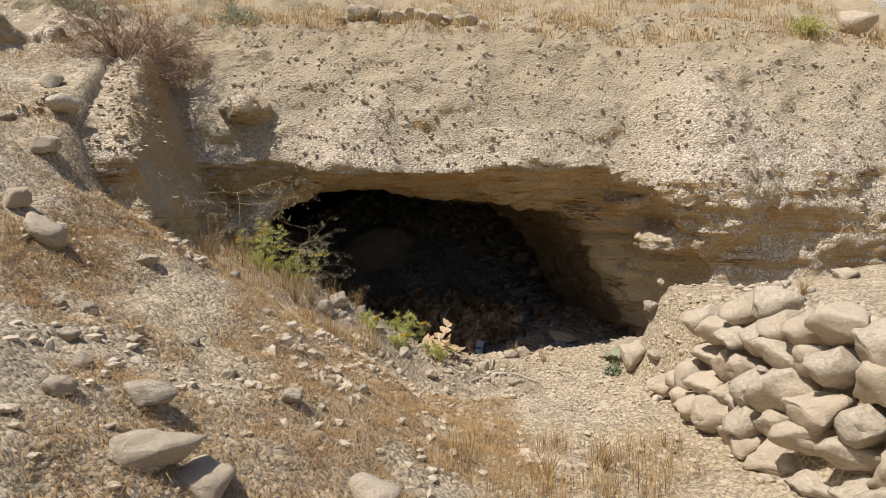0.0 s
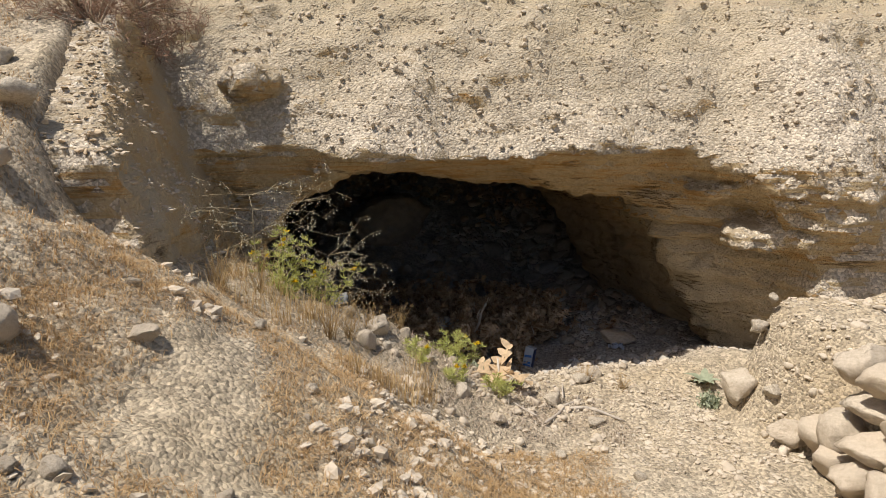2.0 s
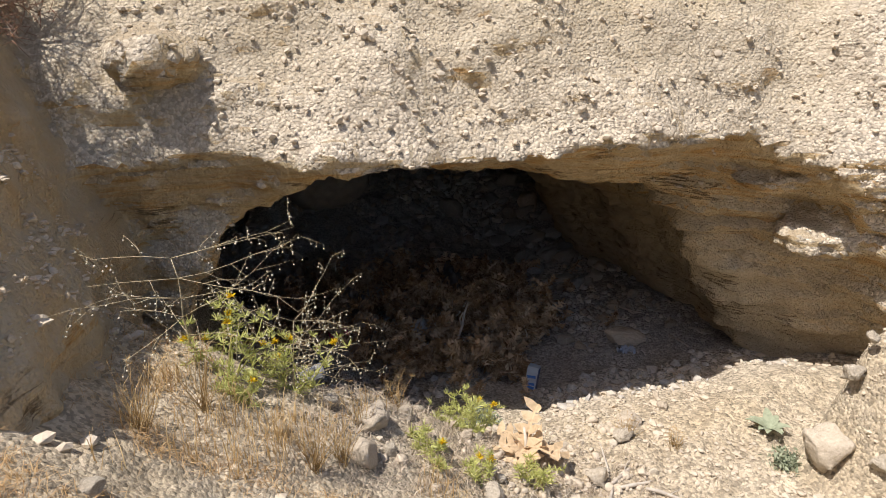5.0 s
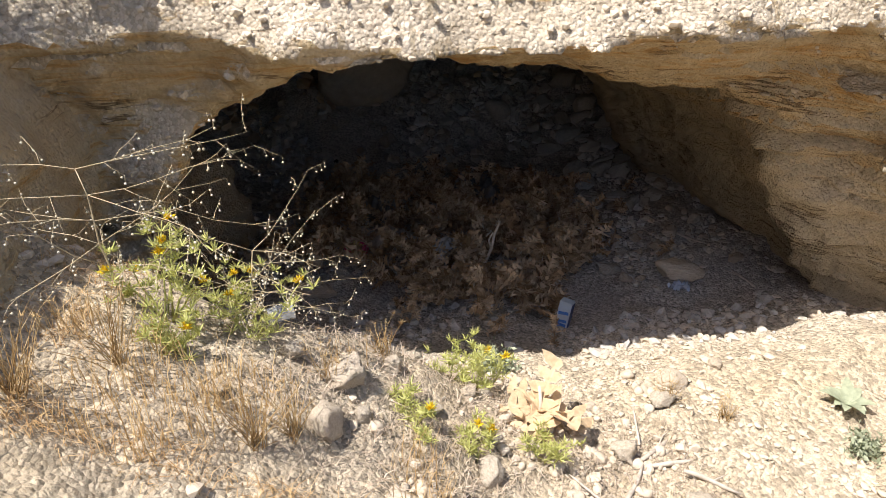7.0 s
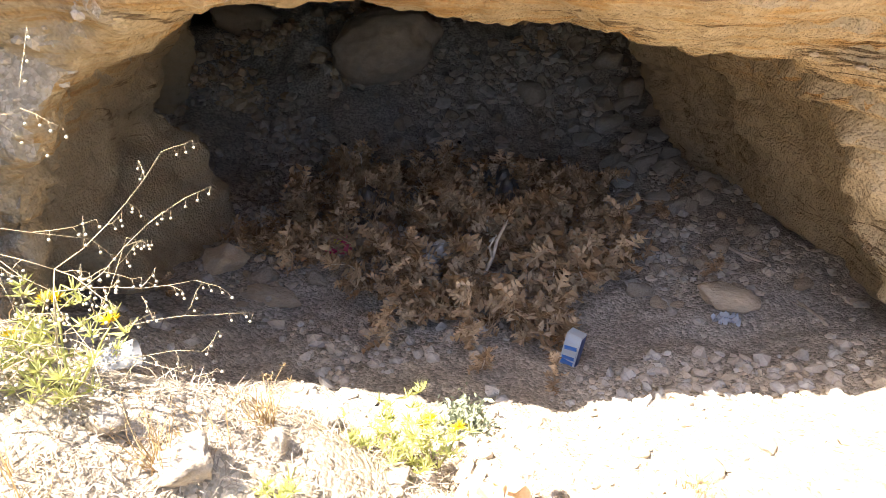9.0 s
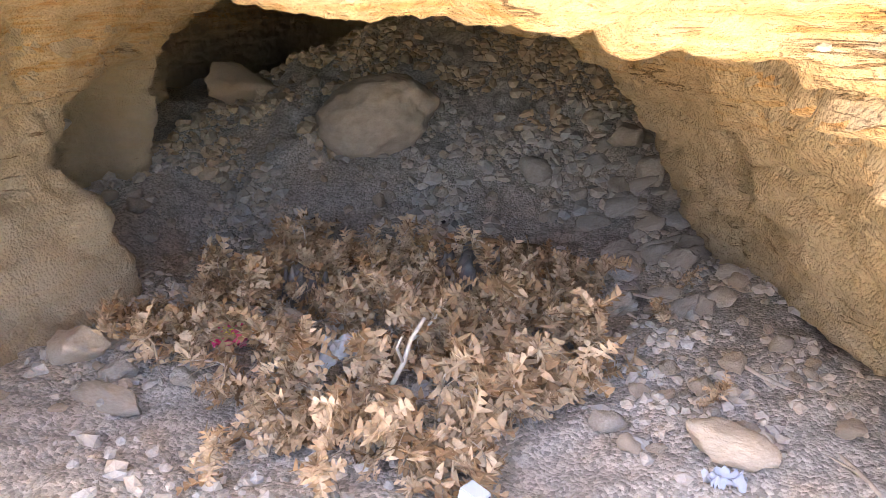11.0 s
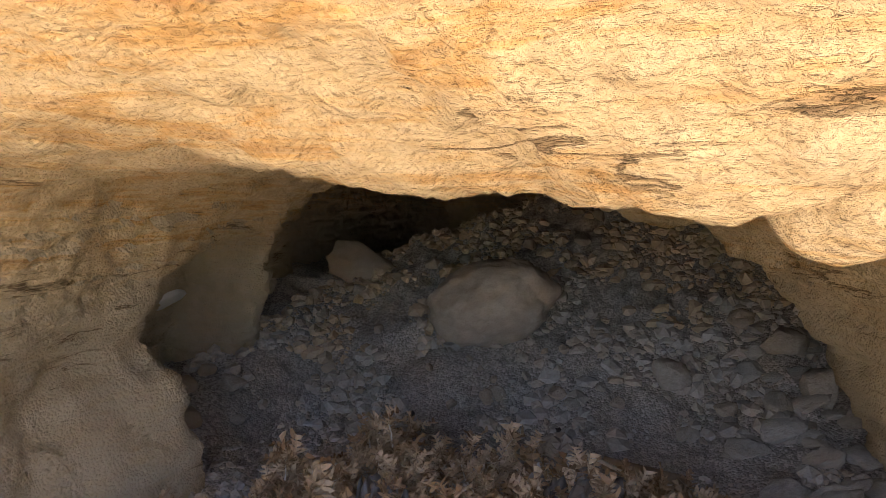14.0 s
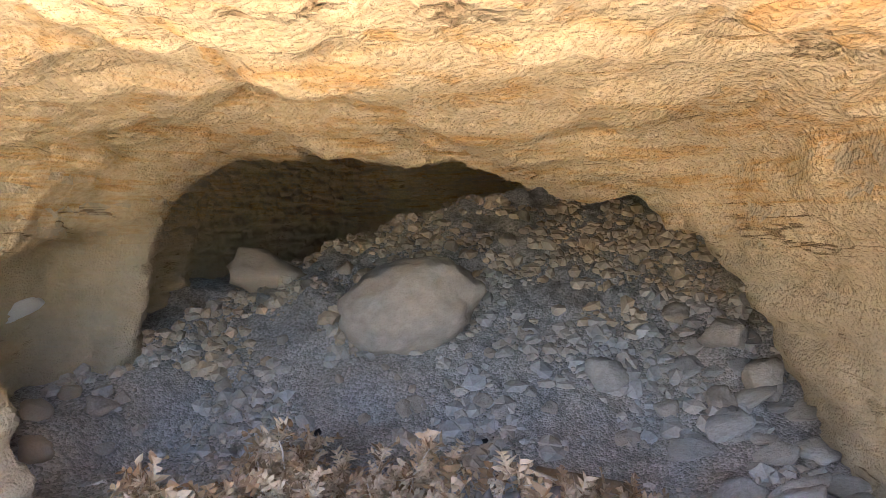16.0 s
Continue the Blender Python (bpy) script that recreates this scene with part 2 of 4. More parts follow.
def grain3(x, y, z, seed=0):
    """Smooth random values from -1 to 1 on a lattice of 1."""
    x, y, z = np.broadcast_arrays(np.asarray(x, float), y, z)
    ix, iy, iz = (np.floor(v).astype(np.int64) for v in (x, y, z))
    f = [v - np.floor(v) for v in (x, y, z)]
    f = [t * t * t * (t * (t * 6 - 15) + 10) for t in f]
    total = np.zeros(x.shape)
    for dx in (0, 1):
        for dy in (0, 1):
            for dz in (0, 1):
                h = ((ix + dx) * 374761393 + (iy + dy) * 668265263 + (iz + dz) * 2147483647 + seed * 1442695041) & 0xFFFFFFFF
                h = ((h ^ (h >> 13)) * 1274126177) & 0xFFFFFFFF
                h = (h ^ (h >> 16)) & 0xFFFF
                w = (f[0] if dx else 1 - f[0]) * (f[1] if dy else 1 - f[1]) * (f[2] if dz else 1 - f[2])
                total += w * (h / 32767.5 - 1)
    return total


def fbm(x, y, z, octaves=4, gain=0.5, seed=0):
    total, amp = 0, 1.0
    for o in range(octaves):
        total = total + amp * grain3(x * 2 ** o, y * 2 ** o, z * 2 ** o, seed + o)
        amp *= gain
    return total


def hill(x, y):
    """The slope above the hollow."""
    far = np.clip(y - 4.0, -6, 60)
    z = 1.60 + 0.39 * far + 0.22 * soft(-2.4 - x, 0.4) - 0.02 * soft(x, 0.5)
    return np.where(y > 20, z - 0.10 * (y - 20).clip(0, 60), z)


def front(x, y):
    """The trodden ground before the hollow: a bank on the one side, the walled bank on the other."""
    c = 0.22 - 0.50 * step(3.5, 5.2, y) + 0.1 * step(2.0, 0.0, y)
    z = 0.55 * soft(-x + c, 0.25) + 0.25 * soft(-x - 1.95, 0.2)
    z = z - 0.20 * step(2.4, 4.6, y) * step(-1.2, 0.3, x) + 0.10 * step(4.6, 5.4, y) * step(0.35, -0.3, x) * step(-1.3, -0.6, x)
    edge = 1.75 - 0.22 * step(4.4, 5.0, y) + 0.75 * step(5.25, 5.75, y) + 0.2 * step(3.4, 2.2, y)
    rise = step(edge - 0.1, edge + 0.32, x)
    z = z + rise * (0.66 + 0.13 * soft(x - 2.0, 0.3)) * step(1.2, 2.4, y)
    return z - 0.02 * np.clip(1.0 - y, 0, 40)


def floor_in(x, y):
    """The floor of the hollow, and the heap of fallen rubble behind."""
    z = -0.22 - 0.44 * step(5.5, 7.4, y) - 0.22 * step(7.6, 10.2, y) + 0.14 * step(0.3, 1.9, x)
    heap = 0.45 * soft(y - 10.7 - 0.12 * np.clip(x, -3, 1), 0.5) - 0.3 * step(-2.3, -3.4, x) * step(11.0, 13.0, y)
    heap = np.minimum(heap, 1.93 + 0.38 * np.clip(x + 0.9, -3, 0.5)) - 0.5 * step(15.0, 16.4, y)
    z = z + heap + 0.25 * step(-2.6, -3.2, x) * step(8.2, 9.6, y) * step(11.8, 10.4, y)
    return z + 0.35 * step(-1.2, -2.0, x) * step(8.2, 6.4, y)


def hollow(x, y):
    """1 where the ground is open to the hollow or lies before it, 0 where the hill stands."""
    gone = step(5.2, 4.2, y)
    inside = step(-5.9, -5.4, x) * step(6.2, 5.6, x) * step(20.2, 19.7, y)
    return np.maximum(gone, inside)


def ground_z(x, y):
    x, y = np.asarray(x, float), np.asarray(y, float)
    t = step(5.35, 6.1, y)
    low = front(x, y) * (1 - t) + floor_in(x, y) * t
    side = step(0.0, -0.3, x + 2.12 + 0.28 * np.clip(y - 4.2, 0, 3)) * step(3.3, 4.4, y) * step(6.4, 6.0, y)
    low = low * (1 - side) + (hill(x, y) + 0.07) * side
    m = hollow(x, y)
    z = low * m + (hill(x, y) - 0.05) * (1 - m)
    z = z + 0.045 * fbm(x * 1.6, y * 1.6, 0.0, 3, 0.55, 3) + 0.016 * fbm(x * 9, y * 9, 0.0, 3, 0.6, 9)
    heap = step(10.4, 11.5, y) * m
    return z + heap * 0.06 * fbm(x * 3.1, y * 3.1, 0.0, 3, 0.6, 21)


def mesh_of(name, verts, faces, mat, smooth=True):
    me = bpy.data.meshes.new(name)
    verts, faces = np.asarray(verts, np.float32), np.asarray(faces, np.int32)
    n = faces.shape[1]
    me.vertices.add(len(verts))
    me.vertices.foreach_set("co", verts.ravel())
    me.loops.add(faces.size)
    me.loops.foreach_set("vertex_index", faces.ravel())
    me.polygons.add(len(faces))
    me.polygons.foreach_set("loop_start", np.arange(0, faces.size, n, dtype=np.int32))
    me.polygons.foreach_set("use_smooth", np.full(len(faces), smooth))
    me.update(calc_edges=True)
    me.materials.append(mat)
    return me


def ground():
    def spread(lo, hi, fine, ends):
        mid = np.arange(lo, hi, fine)
        grow = fine * 1.22 ** np.arange(1, 60)
        out = np.cumsum(grow)
        out = out[out < ends]
        return np.concatenate((lo - out[::-1], mid, hi + out))
    xs, ys = spread(-3.4, 3.0, 0.028, 900.0), spread(1.3, 15.0, 0.036, 900.0)
    gx, gy = np.meshgrid(xs, ys)
    verts = np.stack((gx, gy, ground_z(gx, gy)), -1).reshape(-1, 3)
    w, h = len(xs), len(ys)
    i = (np.arange(h - 1)[:, None] * w + np.arange(w - 1)).ravel()
    return tagged(new("ground", mesh_of("ground", verts, np.stack((i, i + 1, i + w + 1, i + w), -1), SOIL)),
                  "dry pale stony soil in front of and inside the cave", "ground", kind="structure")


# harder blocks left standing out of the cliff: centre and half sizes
OUTCROPS = [(2.5, 5.85, 0.95, 0.36, 0.28, 0.22), (2.15, 6.15, 0.78, 0.38, 0.25, 0.13), (1.82, 6.3, 1.13, 0.32, 0.22, 0.08), (-1.85, 6.22, 2.0, 0.24, 0.22, 0.14)]


def solid(x, y, z):
    """Positive inside the rock."""
    top = hill(x, y) - 0.35 * (1 - hollow(x, y)) + 0.05 - z
    top = top + 0.12 * fbm(x * 1.4, y * 1.4, 0.0, 2, 0.5, 31)
    slant = 5.88 + 0.62 * soft(z - 1.42, 0.1) - 0.22 * step(1.6, 2.5, x) + 0.12 * soft(x - 2.6, 0.3) + 0.12 * step(1.14, 0.98, z) * step(1.9, 2.2, x) * step(3.7, 3.3, x) + 0.32 * step(1.5, 1.2, z) * step(-1.05, -1.5, x)
    face = (y - slant - 0.10 * fbm(x * 1.3, z * 1.3, 2.0, 3, 0.5, 41)) * 0.85
    left = (-1.84 - 0.38 * soft(z - 1.0, 0.15) - 0.16 * (y - 4.6) * step(4.2, 5.4, y) - x - 0.07 * fbm(x * 2, y * 2, z * 2, 3, 0.5, 51)) * 0.9
    left = np.minimum(np.minimum(left, (y - 4.25) * 0.9), np.maximum((6.7 - y) * 0.6, (z - 1.6) * 0.8))
    right = np.minimum((x - 2.7 + 0.5 * soft(1.0 - z, 0.2)) * 0.9, (y - 5.75 - 0.55 * soft(z - 1.2, 0.15)) * 0.85)
    body = np.maximum(np.maximum(face, left), right)
    roof_y = 1.385 - 0.175 * step(5.9, 7.1, y) - 0.05 * step(7.0, 9.0, y) - 0.33 * step(9.2, 10.3, y) * step(-0.6, 0.4, x) + (0.75 + 0.5 * step(0.2, -0.6, x)) * step(10.45, 11.3, y)
    roof_y = roof_y - (0.19 * step(0.2, 0.9, x) + 0.36 * step(1.2, 1.85, x)) * np.exp(-((y - 6.8) / 0.4) ** 2)
    wall_l = 2.05 + 0.42 * step(6.15, 7.0, y) + 0.25 * step(7.2, 8.5, y) + 0.2 * step(8.7, 9.6, y) + 0.22 * step(10.1, 10.6, y) + 0.75 * step(11.0, 11.6, y) + 0.9 * step(12.5, 14.0, y)
    vault = 0.38 + 0.26 * np.clip(y - 8.8, 0, 1.6)
    under = 0.85 * step(8.72, 9.0, y) * step(10.65, 10.35, y) * step(vault + 0.16, vault - 0.08, z)
    dl = np.clip((-x - wall_l - under + 1.15) / 1.15, 0, 3)
    xb = 1.35 - 0.45 * step(6.2, 6.8, y) - 0.25 * step(7.0, 8.9, y) - 0.15 * step(8.9, 9.7, y) + 0.4 * step(10.4, 12.0, y)
    dr = np.clip(x - xb, 0, 4)
    roof = roof_y - 1.5 * dl ** 3 - 0.9 * dr ** 2 + 0.06 * fbm(x * 1.2, y * 1.2, 5.0, 3, 0.5, 61)
    roof = roof - 4.0 * step(18.6, 19.6, y)
    hold = (z - roof) * 0.7
    foot = np.minimum(np.minimum((-x - 2.56 + 0.60 * (0.2 - z) + 0.12 * fbm(x * 2.2, y * 2.2, z * 2.2, 3, 0.55, 63)) * 0.8, 8.75 - y), np.minimum((y - 7.2) * 0.4, 0.45 - z))
    hold = np.maximum(hold, foot)
    d = np.minimum(np.minimum(body, top), np.where(y > 5.2, hold, 9.0) if np.ndim(y) else hold)
    for cx, cy, cz, rx, ry, rz in OUTCROPS:
        d = np.maximum(d, 0.25 * (1 - np.sqrt(((x - cx) / rx) ** 2 + ((y - cy) / ry) ** 2 + ((z - cz) / rz) ** 2)) + 0.02 * fbm(x * 5, y * 5, z * 5, 2, 0.5, 65) * np.exp(-4 * ((x - cx) ** 2 + (y - cy) ** 2)))
    return np.where((y <= 5.2) | (left > 0.02), np.minimum(top, np.maximum(left, np.where(y > 5.2, np.minimum(body, hold), -9.0))), d)


def nets(lo, hi, cell):
    """Surface nets of solid() on a lattice."""
    ax = [np.arange(a, b, cell) for a, b in zip(lo, hi)]
    n = [len(a) for a in ax]
    d = np.empty(n, np.float32)
    for i, x in enumerate(ax[0]):
        yy, zz = np.meshgrid(ax[1], ax[2], indexing="ij")
        d[i] = solid(np.full(yy.shape, x), yy, zz)
    inside = d > 0
    shape = [k - 1 for k in n]
    total, count = np.zeros((*shape, 3), np.float32), np.zeros(shape, np.float32)

    def corner(a, o):
        return a[o[0]:o[0] + shape[0], o[1]:o[1] + shape[1], o[2]:o[2] + shape[2]]
    for axis in range(3):
        others = [k for k in range(3) if k != axis]
        for u in (0, 1):
            for v in (0, 1):
                o = [0, 0, 0]
                o[others[0]], o[others[1]] = u, v
                p = list(o)
                p[axis] = 1
                a, b = corner(d, o), corner(d, p)
                cross = (a > 0) != (b > 0)
                t = np.where(cross, a / np.where(cross, a - b, 1), 0)
                count += cross
                for k in range(3):
                    total[..., k] += np.where(cross, t if k == axis else o[k], 0)
    used = count > 0
    index = np.full(shape, -1, np.int64)
    index[used] = np.arange(used.sum())
    cells = np.argwhere(used)
    verts = (cells + total[used] / count[used][:, None]) * cell + np.array(lo)
    faces = []
    for axis in range(3):
        b, c = (axis + 1) % 3, (axis + 2) % 3
        sl0, sl1 = [slice(None)] * 3, [slice(None)] * 3
        sl0[axis], sl1[axis] = slice(None, -1), slice(1, None)
        s0, s1 = inside[tuple(sl0)], inside[tuple(sl1)]
        at = np.argwhere(s0 != s1)
        at = at[(at[:, b] > 0) & (at[:, c] > 0) & (at[:, b] < shape[b]) & (at[:, c] < shape[c])]
        flip = s0[tuple(at.T)]
        quad = []
        for db, dc in ((1, 1), (0, 1), (0, 0), (1, 0)):
            q = at.copy()
            q[:, b] -= db
            q[:, c] -= dc
            quad.append(index[tuple(q.T)])
        quad = np.stack(quad, -1)
        quad[~flip] = quad[~flip][:, ::-1]
        faces.append(quad)
    return verts, np.concatenate(faces)


def split_quads(verts, faces):
    n, f = len(verts), len(faces)
    pairs = np.sort(np.stack((faces, np.roll(faces, -1, 1)), -1).reshape(-1, 2), 1)
    keys, back = np.unique(pairs[:, 0] * n + pairs[:, 1], return_inverse=True)
    mids = 0.5 * (verts[keys // n] + verts[keys % n])
    e = back.reshape(f, 4) + n
    c = np.arange(f) + n + len(keys)
    quads = np.concatenate([np.stack((faces[:, k], e[:, k], c, e[:, k - 1]), -1) for k in range(4)])
    return np.concatenate((verts, mids, verts[faces].mean(1))), quads


def normals_of(verts, faces):
    v = verts[faces]
    fn = np.cross(v[:, 2] - v[:, 0], v[:, 3] - v[:, 1])
    out = np.zeros_like(verts)
    for k in range(4):
        np.add.at(out, faces[:, k], fn)
    return out / np.maximum(np.linalg.norm(out, axis=1, keepdims=True), 1e-9)


def cliff():
    verts, faces = nets((-6.4, 3.4, -1.5), (6.8, 20.6, 8.4), 0.066)
    keep = (verts[:, 2] > ground_z(verts[:, 0], verts[:, 1]) - 0.35)[faces].any(1)
    faces = faces[keep]
    used = np.unique(faces)
    back = np.zeros(len(verts), np.int64)
    back[used] = np.arange(len(used))
    verts, faces = verts[used], back[faces]
    verts, faces = split_quads(verts, faces)
    nor = normals_of(verts, faces)
    x, y, z = verts.T
    beds = fbm(x * 0.7, y * 0.7, z * 7.0, 3, 0.6, 71)
    lumps = fbm(x * 3.4, y * 3.4, z * 3.4, 4, 0.55, 81) + 0.9 * step(6.0, 7.5, y) * fbm(x * 1.9, y * 1.9, z * 2.6, 3, 0.6, 83)
    chips = fbm(x * 13, y * 13, z * 13, 2, 0.6, 91)
    under = step(0.3, -0.3, nor[:, 2])
    crest = step(0.3, 0.75, nor[:, 2]) * step(8.5, 7.2, y)
    ledge = np.clip(np.abs(fbm(x * 0.8, y * 0.8, z * 4.0, 3, 0.5, 75)) * 6, 0, 1) - 1
    face = step(0.1, 0.4, nor[:, 2]) * step(8.5, 7.2, y) * step(5.5, 5.8, y)
    level = (z + 0.05 * fbm(x * 1.1, y * 1.1, 0.0, 3, 0.5, 77)) * 6.5
    shelf = level - np.floor(level)
    shelf = np.where(shelf < 0.72, shelf / 0.72, (1 - shelf) / 0.28) - 0.5
    broken = step(-0.5, 0.3, fbm(x * 1.7, y * 1.7, z * 3.0, 2, 0.5, 79))
    bedded = step(0.35, 0.0, nor[:, 2]) * step(9.5, 7.5, y) * step(-1.6, -1.0, x) * step(2.7, 2.2, x)
    push = (0.030 + 0.03 * crest - 0.016 * face) * lumps + (0.010 + 0.008 * under - 0.006 * face) * chips + (0.004 + 0.035 * under) * beds + 0.05 * under * ledge
    push = push + 0.06 * bedded * broken * shelf + 0.05 * step(-0.7, -1.8, x) * step(1.4, 1.8, z) * step(7.5, 6.9, y) * np.abs(lumps)
    verts = verts + nor * push[:, None]
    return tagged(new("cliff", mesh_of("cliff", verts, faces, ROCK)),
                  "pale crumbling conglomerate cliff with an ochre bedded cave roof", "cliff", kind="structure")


LAND = ground()
CLIFF = cliff()

# ---- builders ----
from mathutils.bvhtree import BVHTree

DICE = np.random.default_rng(7)
CLIFF_TREE = BVHTree.FromPolygons([v.co for v in CLIFF.data.vertices], [p.vertices for p in CLIFF.data.polygons])


def land_z(x, y):
    return float(ground_z(x, y))


def top_z(x, y):
    place = CLIFF_TREE.ray_cast(Vector((x, y, 12.0)), Vector((0, 0, -1)))[0]
    return max(place.z if place else -9.0, land_z(x, y))


def thing(name, m, label, category, group=""):
    ob = new(name)
    ob.empty_display_size = 0.1
    ob.matrix_basis = m
    return tagged(ob, label, category, group)


def part(name, me, parent, label="", m=None, kind=""):
    ob = new(name, me)
    ob.parent = parent
    if m is not None:
        ob.matrix_basis = m
    if label:
        ob["label"] = label
    if kind:
        ob["kind"] = kind
    return ob


def lone(name, me, m, label, category, group=""):
    ob = new(name, me)
    ob.matrix_basis = m
    return tagged(ob, label, category, group)


def pydata(name, verts, faces, mat, smooth=True):
    me = bpy.data.meshes.new(name)
    me.from_pydata([tuple(v) for v in verts], [], faces)
    me.materials.append(mat)
    me.polygons.foreach_set("use_smooth", [smooth] * len(me.polygons))
    return me


def sized(m, sx, sy, sz):
    return m @ Matrix.Diagonal((sx, sy, sz, 1))


def ico(level):
    bm = bmesh.new()
    bmesh.ops.create_icosphere(bm, subdivisions=level, radius=1.0)
    v = np.array([p.co[:] for p in bm.verts])
    f = np.array([[q.index for q in p.verts] for p in bm.faces])
    bm.free()
    return v, f


def rock_shape(level, seed, cuts=9, rough=0.05):
    """A broken stone: a ball cut by planes, then worn."""
    dice = np.random.default_rng(seed)
    v, f = ico(level)
    for _ in range(cuts):
        n = dice.normal(size=3)
        n /= np.linalg.norm(n)
        over = np.maximum(v @ n - dice.uniform(0.45, 0.85), 0)
        v = v - over[:, None] * n * 0.97
    s = seed * 3.1
    bump = fbm(v[:, 0] * 1.7 + s, v[:, 1] * 1.7, v[:, 2] * 1.7, 2, 0.5, seed)
    fine = fbm(v[:, 0] * 6 + s, v[:, 1] * 6, v[:, 2] * 6, 2, 0.5, seed + 5)
    v = v / np.abs(v).max(0)
    pits = fbm(v[:, 0] * 3.3 + s, v[:, 1] * 3.3, v[:, 2] * 3.3, 3, 0.6, seed + 9)
    return v * (1 + rough * 1.5 * bump + rough * 0.7 * fine + rough * 0.9 * pits)[:, None], f


STONES = {}


def stone_mesh(mat, k, level=3):
    key = (mat.name, k, level)
    if key not in STONES:
        v, f = rock_shape(level, k, 16 if k % 2 else 11, 0.07 + 0.025 * (k % 3))
        STONES[key] = mesh_of("stone", v, f, mat)
    return STONES[key]


def stone(x, y, w, d, h, turn=0.0, k=0, mat=None, label="pale weathered limestone lying on dry soil", sink=0.3, z=None, tip=(0, 0), group="loose stones", name="stone"):
    z = land_z(x, y) if z is None else z
    m = pose(x, y, z + h * (0.5 - sink), tip[0], tip[1], turn)
    return lone(name, stone_mesh(mat or PALE_STONE, k), sized(m, w / 2, d / 2, h / 2), label, "stone", group)


def turns(n, dice):
    q = dice.normal(size=(n, 4))
    q /= np.linalg.norm(q, axis=1, keepdims=True)
    w, x, y, z = q.T
    return np.stack([np.stack([1 - 2 * (y * y + z * z), 2 * (x * y - w * z), 2 * (x * z + w * y)], -1),
                     np.stack([2 * (x * y + w * z), 1 - 2 * (x * x + z * z), 2 * (y * z - w * x)], -1),
                     np.stack([2 * (x * z - w * y), 2 * (y * z + w * x), 1 - 2 * (x * x + y * y)], -1)], 1)


def strewn(name, places, sizes, mat, label, level=1, flat=0.6, seed=1):
    """Many small stones as one mesh."""
    dice = np.random.default_rng(seed)
    kinds = [rock_shape(level, 40 + k, 7, 0.06) for k in range(8)]
    n = len(places)
    which = dice.integers(0, 8, n)
    shapes, f = np.stack([k[0] for k in kinds]), kinds[0][1]
    v = shapes[which] * (sizes[:, None] * dice.uniform(0.65, 1.15, (n, 3)) * (1, 1, flat))[:, None, :]
    tilt = turns(n, dice)
    spin = dice.uniform(0, 6.28, n)
    c, s, o = np.cos(spin), np.sin(spin), np.zeros(n)
    flatspin = np.stack([np.stack([c, -s, o], -1), np.stack([s, c, o], -1), np.stack([o, o, o + 1], -1)], 1)
    free = dice.random(n) < 0.3
    turn = np.where(free[:, None, None], tilt, flatspin)
    v = np.einsum("nij,nkj->nki", turn, v) + places[:, None, :]
    faces = (f[None] + (np.arange(n) * len(shapes[0]))[:, None, None]).reshape(-1, 3)
    return tagged(new(name, mesh_of(name, v.reshape(-1, 3), faces, mat, level > 1)), label, "gravel", kind="stuff")


def tube(points, radii, sides=5):
    """A round stalk along points, as verts and quads."""
    pts = [Vector(p) for p in points]
    verts, faces = [], []
    for i, p in enumerate(pts):
        way = (pts[min(i + 1, len(pts) - 1)] - pts[max(i - 1, 0)]).normalized()
        a = way.cross(Vector((0.31, 0.77, 0.55))).normalized()
        b = way.cross(a)
        for k in range(sides):
            t = 2 * math.pi * k / sides
            verts.append(p + (a * math.cos(t) + b * math.sin(t)) * radii[i])
    for i in range(len(pts) - 1):
        for k in range(sides):
            j = (k + 1) % sides
            faces.append((i * sides + k, i * sides + j, (i + 1) * sides + j, (i + 1) * sides + k))
    faces.append(tuple(reversed(range(sides))))
    faces.append(tuple(range((len(pts) - 1) * sides, len(pts) * sides)))
    return verts, faces


def joined(pieces):
    verts, faces = [], []
    for v, f in pieces:
        o = len(verts)
        verts.extend(v)
        faces.extend(tuple(i + o for i in q) for q in f)
    return verts, faces


def curve_points(start, way, length, bend, n, dice):
    pts, p, w = [Vector(start)], Vector(start), Vector(way).normalized()
    for _ in range(n):
        w = (w + Vector(dice.normal(size=3)) * bend).normalized()
        p = p + w * (length / n)
        pts.append(p.copy())
    return pts


